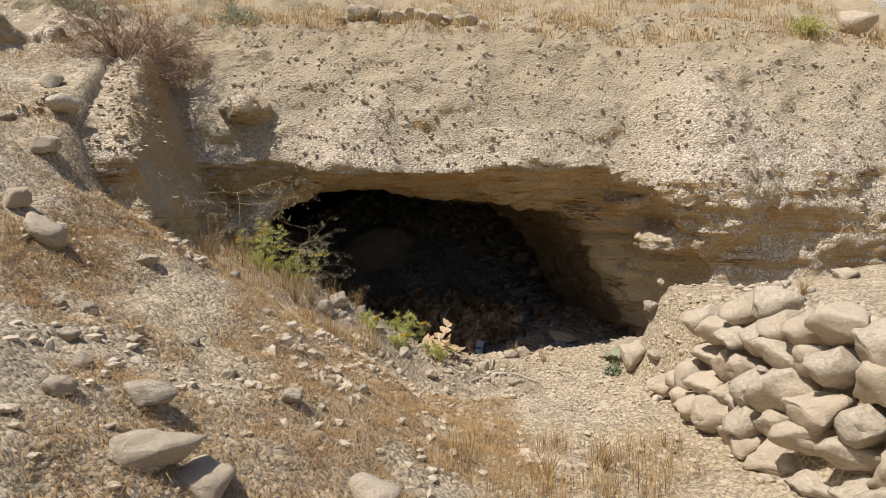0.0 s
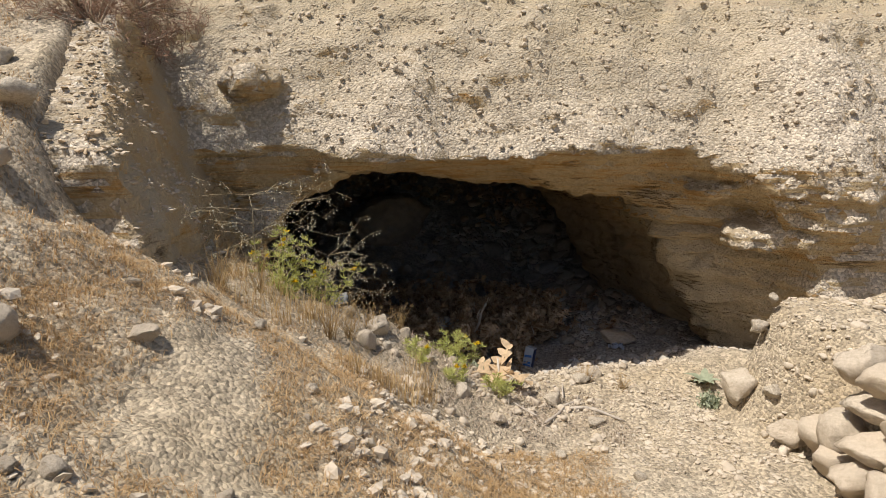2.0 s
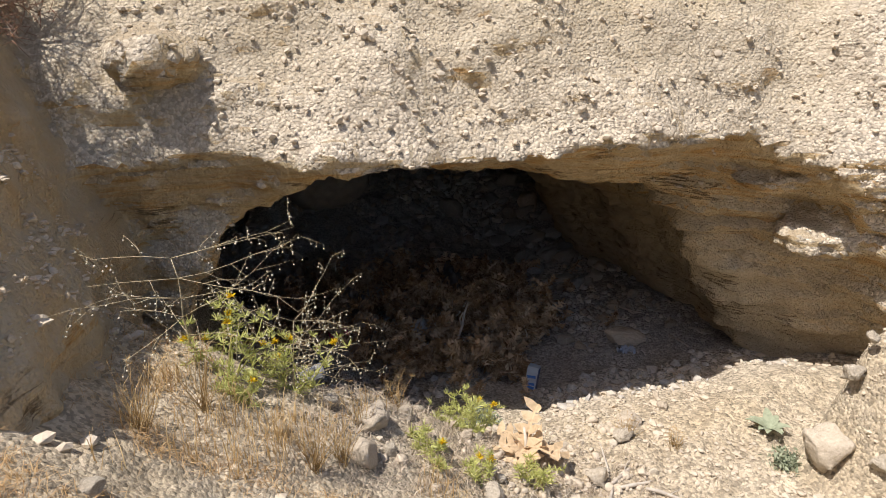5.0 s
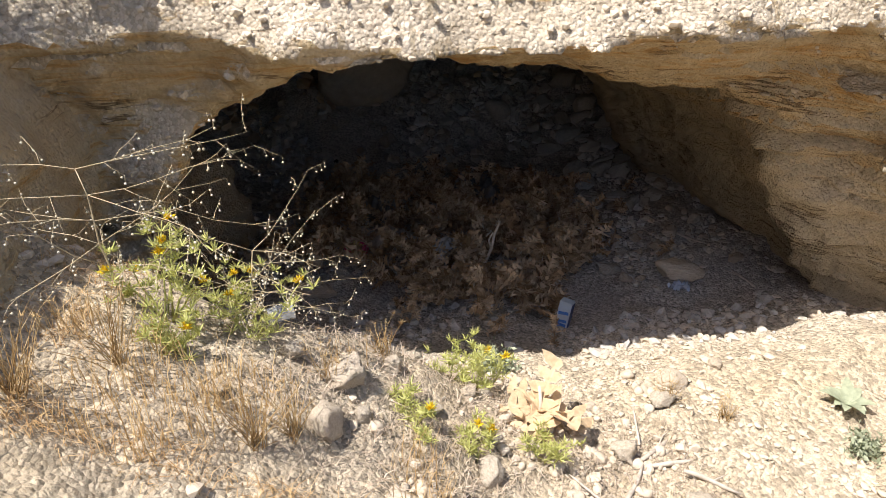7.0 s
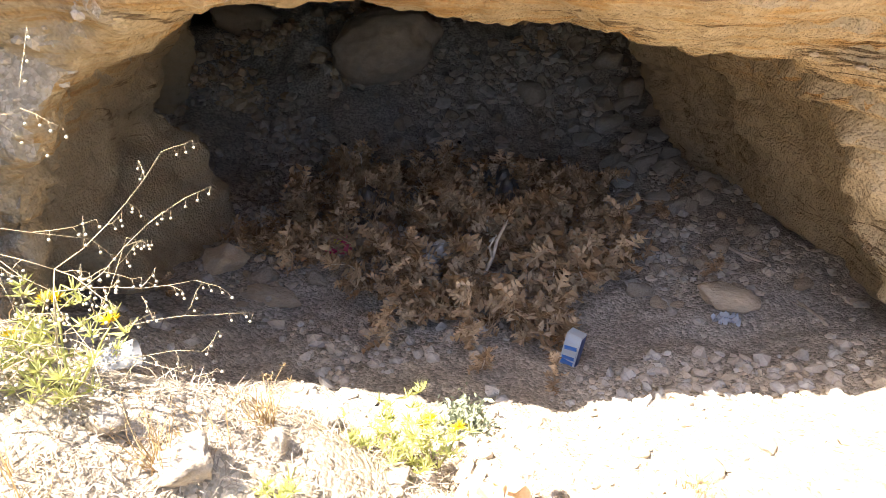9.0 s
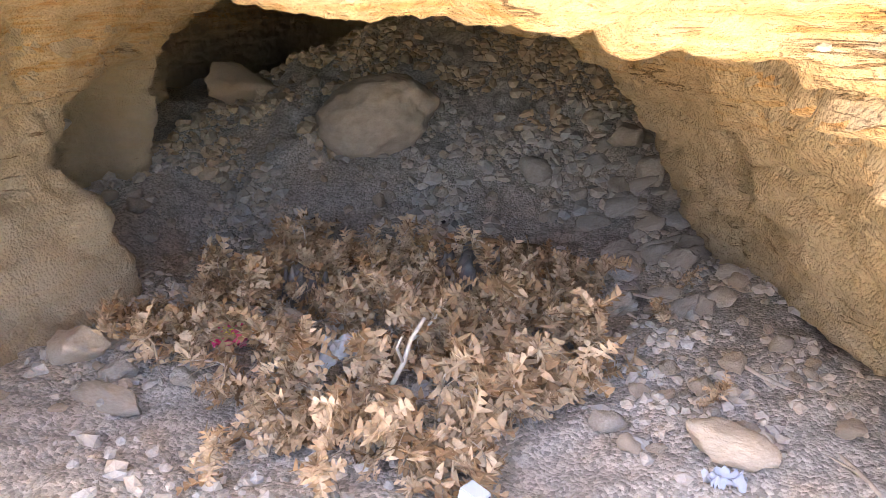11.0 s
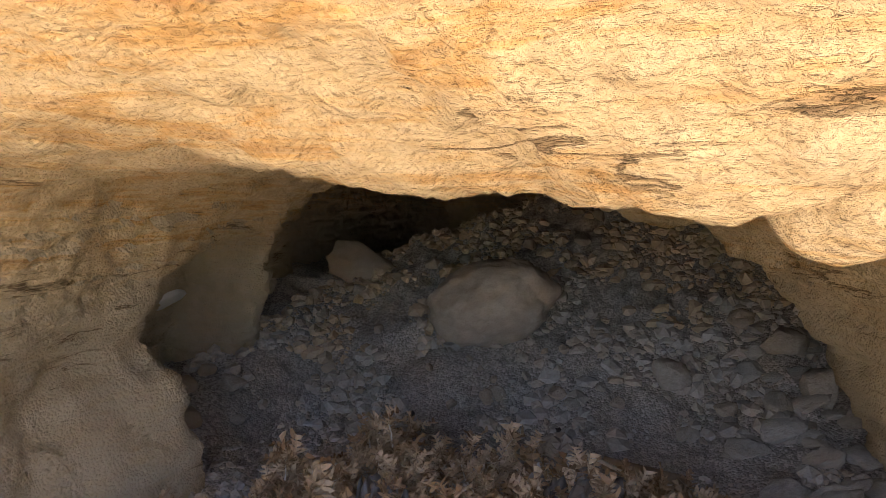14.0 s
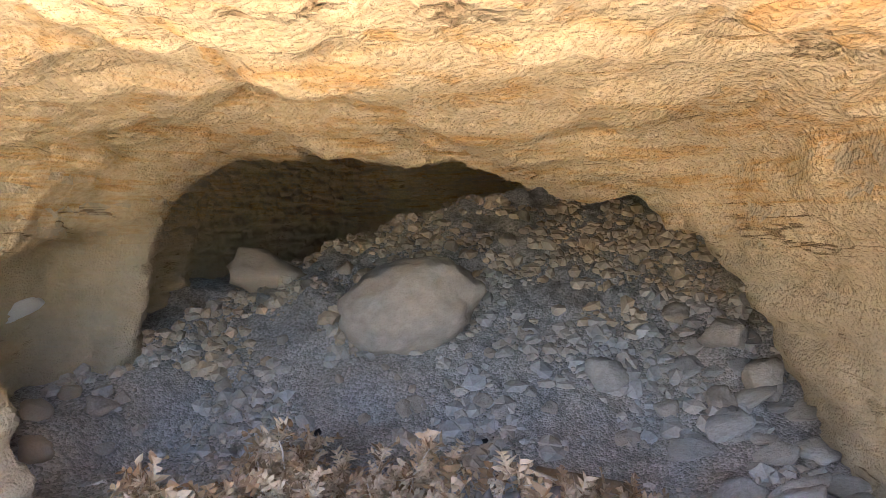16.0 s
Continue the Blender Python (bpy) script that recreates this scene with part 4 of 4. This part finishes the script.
def thistle_heap():
    kinds = [dry_thistle(k) for k in range(8)]
    d = np.random.default_rng(77)
    made = 0
    for _ in range(4000):
        x, y = d.uniform(-1.75, 1.0), d.uniform(6.85, 9.7)
        lo = -0.72 - 1.05 * float(step(7.2, 8.1, y)) + 0.25 * float(step(9.0, 9.7, y))
        hi = 0.42 + 0.55 * float(step(7.0, 8.4, y))
        if not lo < x < hi:
            continue
        inner = min(1.0, (x - lo) / 0.5, (hi - x) / 0.5, (9.8 - y) / 0.5, (y - 6.7) / 0.5)
        z = land_z(x, y) + 0.02 + d.random() * 0.23 * inner
        m = pose(x, y, z, d.uniform(-50, 50), d.uniform(-50, 50), d.uniform(0, 360)) @ Matrix.Scale(d.uniform(0.75, 1.15), 4)
        if made < 8:
            kinds[made].matrix_basis = m
        else:
            copy_thing(kinds[made % 8], m)
        made += 1
        if made > 235:
            break
    for i, (x, y) in enumerate(((1.25, 8.6), (1.3, 7.6), (-1.95, 7.2), (1.5, 9.2), (-0.1, 6.6), (0.25, 6.45))):
        copy_thing(kinds[i], pose(x, y, land_z(x, y) + 0.01, 10, -20, 70 * i) @ Matrix.Scale(0.55, 4))
    stalk = thing("bleached_stalk", pose(-0.05, 7.55, land_z(-0.05, 7.55) + 0.2, 10, 20, 60), "bleached white forked plant stalk among dead thistles", "dead plant")
    part("stem", pydata("stem", *tube(((0, 0, -0.1), (0.03, 0, 0.03), (0.05, 0.02, 0.14), (0.11, 0.03, 0.24)), (0.012, 0.012, 0.010, 0.009), 6), PALE_STALK), stalk)
    part("fork", pydata("fork", *tube(((0.03, 0, 0.03), (-0.03, 0.02, 0.1), (-0.05, 0.0, 0.17)), (0.009, 0.007, 0.005), 6), PALE_STALK), stalk)


def spiny_bush(x, y, size, stems, seed, flowers):
    d = np.random.default_rng(seed)
    bush = thing("yellow_thistle", pose(x, y, land_z(x, y) - 0.01), "green spiny thistle with small yellow flowers on dry soil", "plant", "green thistles")
    for i in range(stems):
        a = 6.283 * i / stems + d.uniform(-0.4, 0.4)
        lean = d.uniform(0.25, 0.75)
        pts = curve_points((0.02 * math.cos(a), 0.02 * math.sin(a), 0), (math.cos(a) * lean * 1.3, math.sin(a) * lean, 1), size * d.uniform(0.55, 1.0), 0.13, 6, d)
        stem = part("stem", pydata("stem", *tube(pts, (0.005, 0.0045, 0.004, 0.0035, 0.003, 0.0025, 0.002), 4), GREEN), bush)
        sprays = []
        for j in range(11):
            p = pts[(2, 3, 4, 5, 6, 6, 5)[j % 7]] + Vector(d.normal(size=3)) * 0.045 * size / 0.4
            v, f = spikes(14, 0.044, 0.0026, d, 0.5)
            sprays.append(([Vector(q) + p for q in v], f))
        part("foliage", pydata("foliage", *joined(sprays), GREEN), stem, kind="stuff")
        if i < flowers:
            p = pts[-1 - i % 2]
            v, f = spikes(40, 0.028, 0.0032, d, 0.3)
            part("flower", pydata("flower", v, f, YELLOW), stem, "yellow flower head", pose(p.x, p.y, p.z + 0.01))
    return bush


def seed_weed(x, y, seed, height=0.62, width=1.0, along=(0, 0)):
    """A leafless, widely branched dry weed hung with small round buds."""
    d = np.random.default_rng(seed)
    weed = thing("branching_weed", pose(x, y, land_z(x, y) - 0.01), "leafless pale weed with wide thin branches and seed buds", "plant", "branching weeds")
    main = curve_points((0, 0, 0), (along[0], along[1], 1), height * 0.75, 0.10, 6, d)
    part("stem", pydata("stem", *tube(main, (0.0045, 0.004, 0.0036, 0.0032, 0.0028, 0.002, 0.0015), 5), WEED), weed)
    for i in range(19):
        a = 2.4 * i + d.uniform(-0.5, 0.5)
        p = main[1 + i % 6]
        pts = curve_points(p, (math.cos(a) * width * 1.3, math.sin(a) * width * 0.8, d.uniform(-0.1, 0.6)), height * d.uniform(0.55, 1.0), 0.13, 5, d)
        pieces, buds = [tube(pts, (0.0016, 0.0014, 0.0012, 0.001, 0.0008, 0.0005), 4)], []
        for j in range(5):
            q = pts[1 + j % 5]
            sub = curve_points(q, Vector((math.cos(a), math.sin(a), 0.2)) + Vector(d.normal(size=3)) * 0.8, height * d.uniform(0.10, 0.26), 0.2, 3, d)
            pieces.append(tube(sub, (0.0011, 0.001, 0.0008, 0.0005), 3))
            for s in (sub[1], sub[2], sub[3]):
                hang = s + Vector((d.normal() * 0.006, d.normal() * 0.006, -0.022))
                pieces.append(tube((s, hang), (0.0006, 0.0006), 3))
                v, f = ico(1)
                buds.append(((v * 0.0046) + np.array(hang), [tuple(int(t) for t in q3) for q3 in f]))
        branch = part("branch", pydata("branch", *joined(pieces), WEED), weed)
        part("seed", pydata("seed", *joined(buds), BUD), branch, "small round seed buds", kind="stuff")
    return weed


def shrub(name, x, y, z, size, mat, label, seed, flat=0.7, leafy=True):
    d = np.random.default_rng(seed)
    bush = thing(name, pose(x, y, z - 0.02), label, "shrub")
    stems, leaves = [], []
    for i in range(26):
        w = d.normal(size=3)
        w[2] = abs(w[2]) * flat + 0.15
        pts = curve_points((0, 0, 0), w, size * d.uniform(0.35, 0.62), 0.2, 5, d)
        stems.append(tube(pts, (0.008, 0.007, 0.005, 0.004, 0.003, 0.002), 3))
        for p in pts[2:]:
            for _ in range(11):
                q = p + Vector(d.normal(size=3)) * 0.03
                n = Vector(d.normal(size=3)).normalized()
                s = n.cross(Vector(d.normal(size=3))).normalized()
                l = d.uniform(0.018, 0.045)
                if leafy:
                    leaves.append(([q, q + n * l * 0.5 + s * l * 0.2, q + n * l, q + n * l * 0.5 - s * l * 0.2], [(0, 1, 2, 3)]))
                else:
                    leaves.append(tube((q, q + n * l * 2.2), (0.0022, 0.001), 3))
    part("wood", pydata("wood", *joined(stems), TWIG), bush, kind="stuff")
    part("foliage", pydata("foliage", *joined(leaves), mat), bush, kind="stuff")
    return bush


def plants():
    seed_weed(-1.58, 5.15, 5, 0.70, 1.0)
    seed_weed(-1.2, 5.3, 16, 0.46, 1.0)
    spiny_bush(-1.46, 5.18, 0.38, 7, 41, 6)
    spiny_bush(-1.2, 5.28, 0.33, 6, 42, 4)
    spiny_bush(-1.38, 5.02, 0.20, 5, 43, 1)
    spiny_bush(-0.26, 5.62, 0.26, 5, 44, 2)
    spiny_bush(-0.42, 5.56, 0.22, 4, 45, 1)
    spiny_bush(-0.6, 5.1, 0.15, 4, 46, 1)
    spiny_bush(-0.34, 5.12, 0.14, 4, 47, 2)
    spiny_bush(-0.06, 5.16, 0.15, 4, 48, 0)
    leafy = thing("withered_thistle", pose(-0.04, 5.42, land_z(-0.04, 5.42)), "withered thistle with large pale tan curled leaves", "dead plant")
    part("stem", pydata("stem", *tube(((0, 0, -0.02), (0.01, 0.01, 0.08), (0.0, 0.02, 0.17)), (0.012, 0.01, 0.006), 6), PALE_STALK), leafy)
    for i, (turn, tip, l) in enumerate(((50, -60, 0.30), (-15, -16, 0.30), (-50, -28, 0.26), (190, -25, 0.24), (-90, -15, 0.24), (140, -45, 0.22), (235, -25, 0.2))):
        part("leaf", pydata("leaf", *spiny_leaf(l * 0.85, 0.085, 4, 0.9 + 0.2 * (i % 3), 300 + i), BIG_LEAF, False), leafy, m=pose(0, 0, 0.05, 0, tip, turn))
    rosette = thing("leaf_rosette", pose(1.45, 5.5, land_z(1.45, 5.5) + 0.005), "grey-green leaf rosette flat on pale gravel", "plant")
    for i in range(11):
        verts, faces = [], []
        l = 0.09 + 0.03 * (i % 3)
        for j in range(6):
            t = j / 5
            w = 0.026 * math.sin(math.pi * (0.12 + 0.86 * t)) + 0.002
            verts += [(l * t, -w, 0.03 * math.sin(2.4 * t) + 0.006), (l * t, 0, 0.03 * math.sin(2.4 * t)), (l * t, w, 0.03 * math.sin(2.4 * t) + 0.006)]
            if j:
                o = 3 * j
                faces += [(o - 3, o, o + 1, o - 2), (o - 2, o + 1, o + 2, o - 1)]
        part("leaf", pydata("leaf", verts, faces, GREY_GREEN), rosette, m=pose(0, 0, 0, 0, -6 - 6 * (i % 3), 33 * i))
    shrub("grey_shrub", -2.15, 6.95, top_z(-2.15, 6.95), 0.62, GREY_GREEN, "low grey-green shrub on the top edge of the cliff", 51)
    shrub("grey_shrub", -3.55, 6.6, top_z(-3.55, 6.6), 0.75, GREY_GREEN, "low grey-green shrub on the slope above the bank", 52)
    shrub("dead_shrub", -2.62, 5.55, top_z(-2.62, 5.55), 1.0, DEAD, "dead reddish-brown shrub hanging over the bank's edge", 53, 0.4, False)
    shrub("dead_shrub", -2.6, 6.15, top_z(-2.6, 6.15), 0.9, DEAD, "dead reddish-brown shrub on the cliff's corner", 54, 0.4, False)
    shrub("dead_shrub", -2.85, 5.8, top_z(-2.85, 5.8), 1.1, DEAD, "dense dead brown brush on the bank's edge", 61, 0.4, False)
    shrub("dead_shrub", -2.45, 5.85, top_z(-2.45, 5.85), 0.8, DEAD, "dead brown brush at the top of the earth wall", 62, 0.3, False)
    shrub("green_shrub", 3.7, 7.0, top_z(3.7, 7.0), 0.42, GREEN, "small fresh green plant on the cliff's edge", 55, 1.0)
    shrub("grey_herb", -1.62, 2.0, land_z(-1.62, 2.0), 0.2, GREY_GREEN, "small grey-green herb on the grassy bank", 56)
    shrub("grey_herb", 1.4, 5.25, land_z(1.4, 5.25), 0.10, GREY_GREEN, "small grey-green herb beside the earth bank", 58)
    shrub("grey_herb", -0.16, 6.05, land_z(-0.16, 6.05), 0.2, GREY_GREEN, "thin grey-green herb at the shadow's edge", 59, 1.4)


# ---- litter ----
def plain(name, colour, rough=0.5, alpha=1.0):
    m, tree, bsdf = material(name, rough)
    wear = noise_of(tree, coords(tree), 18, 5)
    tree.links.new(mix(tree, ramp(tree, wear, [(0.4, grey(0)), (0.75, grey(0.45))]), colour, (0.42, 0.38, 0.31)), bsdf.inputs["Base Color"])
    bsdf.inputs["Alpha"].default_value = alpha
    relief(tree, bsdf, [(wear, 0.2, 0.01)])
    return m


def crumpled(name, w, d, h, seed, mat, n=16):
    g = np.linspace(-0.5, 0.5, n)
    x, y = np.meshgrid(g, g)
    z = h * (np.abs(fbm(x * 3 + seed, y * 3, 0.0, 3, 0.6, seed)) + 0.35 * fbm(x * 8, y * 8, 1.0, 2, 0.5, seed)) - h * 0.8 * (x * x + y * y)
    x2 = x * w * (1 + 0.18 * fbm(x * 2, y * 2, 2.0, 2, 0.5, seed + 1)) + 0.05 * w * fbm(y * 7, x, 0.0, 2, 0.5, seed)
    y2 = y * d * (1 + 0.18 * fbm(x * 2, y * 2, 4.0, 2, 0.5, seed + 2))
    i = (np.arange(n - 1)[:, None] * n + np.arange(n - 1)).ravel()
    return mesh_of(name, np.stack((x2, y2, z), -1).reshape(-1, 3), np.stack((i, i + 1, i + n + 1, i + n), -1), mat)


def box(w, d, h, bevel=0.004):
    bm = bmesh.new()
    bmesh.ops.create_cube(bm, size=1)
    bmesh.ops.scale(bm, vec=(w, d, h), verts=bm.verts)
    bmesh.ops.bevel(bm, geom=bm.edges[:], offset=bevel, segments=2, affect="EDGES")
    v = [p.co[:] for p in bm.verts]
    f = [tuple(q.index for q in p.verts) for p in bm.faces]
    bm.free()
    return v, f


def litter():
    white, blue, dark_blue = plain("carton_white", (0.42, 0.49, 0.56)), plain("carton_blue", (0.03, 0.16, 0.50)), plain("carton_navy", (0.02, 0.05, 0.16))
    carton = thing("drink_carton", pose(0.36, 6.76, land_z(0.36, 6.76) - 0.01, -8, 6, -34), "discarded white and blue drink carton standing in gravel", "carton")
    part("body", pydata("body", *box(0.085, 0.07, 0.215), white, False), carton, m=pose(0, 0, 0.108))
    part("side_panel", pydata("side_panel", *box(0.002, 0.055, 0.2, 0.0005), dark_blue, False), carton, "dark blue side", pose(0.0435, 0, 0.105))
    for z, h, lean in ((0.135, 0.022, 12), (0.075, 0.02, 10), (0.045, 0.03, 0)):
        part("blue_band", pydata("blue_band", *box(0.068, 0.002, h, 0.0005), blue, False), carton, "blue printed band", pose(0, -0.036, z, 0, -lean, 0))
    part("spout", pydata("spout", *box(0.03, 0.004, 0.018, 0.001), dark_blue, False), carton, m=pose(0.0, -0.037, 0.018))
    wrap = thing("snack_wrapper", pose(-1.1, 8.0, land_z(-1.1, 8.0) + 0.12, 35, 10, 30), "crumpled pink and yellow snack wrapper among dead thistles", "wrapper")
    part("foil", crumpled("foil", 0.20, 0.15, 0.05, 3, plain("wrapper_pink", (0.62, 0.03, 0.16), 0.3)), wrap)
    part("print", crumpled("print", 0.09, 0.06, 0.04, 4, plain("wrapper_yellow", (0.68, 0.55, 0.08), 0.3)), wrap, "yellow printed patch", pose(-0.02, 0.0, 0.022))
    bag = plain("bag_plastic", (0.16, 0.145, 0.14), 0.3, 0.85)
    lone("plastic_bag", crumpled("plastic_bag", 0.42, 0.36, 0.20, 9, bag, 22), pose(0.06, 9.1, land_z(0.06, 9.1) + 0.16, 18, 0, 20), "crumpled dark grey plastic bag among dead thistles", "bag")
    lone("plastic_bag", crumpled("plastic_bag", 0.3, 0.26, 0.16, 10, bag, 20), pose(-0.95, 8.75, land_z(-0.95, 8.75) + 0.14, 10, 0, 60), "crumpled dark grey plastic bag under dead thistles", "bag")
    film = plain("clear_film", (0.72, 0.74, 0.76), 0.2, 0.55)
    lone("plastic_film", crumpled("plastic_film", 0.26, 0.16, 0.07, 12, film, 18), pose(-0.36, 7.75, land_z(-0.36, 7.75) + 0.2, 25, 0, 20), "torn whitish plastic film among dead thistles", "plastic film")
    lone("plastic_film", crumpled("plastic_film", 0.14, 0.08, 0.04, 13, plain("blue_film", (0.45, 0.53, 0.68), 0.3, 0.8), 14), pose(1.27, 7.1, land_z(1.27, 7.1) + 0.02, 0, 0, 10), "scrap of pale blue plastic on the gravel", "plastic film")
    tube_ob = thing("broken_pipe", pose(0.36, 10.0, land_z(0.36, 10.0) + 0.12, 0, 4, -8), "broken brown dusty pipe lying behind the dead thistles", "pipe")
    rim, n = [], 20
    for x, r in ((-0.28, 0.05), (0.26, 0.055), (0.26, 0.044), (-0.28, 0.04)):
        rim += [(x, r * math.cos(6.2832 * k / n), r * math.sin(6.2832 * k / n) * (0.8 if x < 0 else 1)) for k in range(n)]
    faces = [(a * n + k, a * n + (k + 1) % n, ((a + 1) % 4) * n + (k + 1) % n, ((a + 1) % 4) * n + k) for a in range(4) for k in range(n)]
    part("shell", pydata("shell", rim, faces, plain("brown_pipe", (0.24, 0.17, 0.10), 0.7)), tube_ob)
    part("torn_strip", pydata("torn_strip", *joined([tube(((-0.38, -0.08, 0.06), (-0.2, -0.08, 0.02), (0.02, -0.09, -0.01), (0.2, -0.08, 0.01)), (0.012, 0.016, 0.016, 0.008), 5)]), PALE_STALK), tube_ob, "pale split strip")
    v, f = tube(((0, 0, 0), (0.0, 0, 0.02), (0, 0, 0.09), (0, 0, 0.11)), (0.03, 0.033, 0.038, 0.041), 16)
    lone("plastic_cup", pydata("plastic_cup", v, f[:-1], plain("clear_plastic", (0.7, 0.72, 0.72), 0.12, 0.35)), pose(-1.18, 5.42, land_z(-1.18, 5.42) + 0.045, 0, 85, 20), "clear crushed plastic cup lying in the gravel", "cup")
    for i, (x, y, l, turn) in enumerate(((0.58, 5.24, 0.34, 10), (0.5, 5.32, 0.26, 35), (0.66, 5.12, 0.24, -20), (0.3, 5.1, 0.3, 60), (0.42, 5.42, 0.22, 80), (1.08, 8.85, 0.4, -40), (1.25, 8.95, 0.5, -30), (0.1, 5.02, 0.2, 130), (-1.5, 7.5, 0.2, 120), (1.6, 7.9, 0.4, -50), (1.75, 7.2, 0.35, 100))):
        d = np.random.default_rng(500 + i)
        stick = thing("stick", pose(x, y, land_z(x, y) + 0.02, 0, 2, turn), "weathered grey dead stick on the ground", "stick", "dead sticks")
        r = 0.011 if l > 0.23 else 0.006
        pts = curve_points((-l / 2, 0, 0), (1, 0, 0), l, 0.05, 6, d)
        part("shaft", pydata("shaft", *tube(pts, [r * k for k in (0.8, 1, 1.05, 0.9, 0.95, 0.7, 0.4)], 7), WOOD), stick)
        part("twig", pydata("twig", *tube(curve_points(pts[3], (1, 0.7, 0.3), l * 0.35, 0.15, 3, d), (r * 0.4, r * 0.35, r * 0.3, r * 0.15), 4), WOOD), stick)
    for i, (x, y) in enumerate(((-0.35, 10.65), (-0.95, 10.6), (-1.55, 10.6), (-0.15, 10.45))):
        stone(x, y, 0.07, 0.06, 0.05, 20 * i, i, DARK, "small charred lump on the grey rubble", 0.2, group="charred lumps", name="charred_lump")


MAT_GRASS = dry_material("brown_mat_grass", (0.36, 0.22, 0.10), (0.62, 0.45, 0.24), glow=0.25)
BIG_LEAF = dry_material("tan_leaf", (0.58, 0.40, 0.22), (0.78, 0.62, 0.42), glow=0.3)
DEAD = dry_material("dead_brush", (0.24, 0.13, 0.08), (0.42, 0.28, 0.20))
WOOD = dry_material("weathered_wood", (0.36, 0.31, 0.25), (0.55, 0.49, 0.41), by_object=True)
MARL_SLAB = stone_material("grey_marl", (0.33, 0.32, 0.295), (0.50, 0.48, 0.44), (0.47, 0.42, 0.35))
PALE_MINERAL = stone_material("pale_mineral", (0.62, 0.64, 0.66), (0.78, 0.79, 0.80), (0.70, 0.71, 0.72))
DARK = stone_material("charred", (0.015, 0.013, 0.012), (0.05, 0.045, 0.04), (0.03, 0.028, 0.025))
plants()
thistle_heap()
litter()
in_front()
in_hollow()
grasses()
gravel()
dry_stone_wall()
wall_patch()
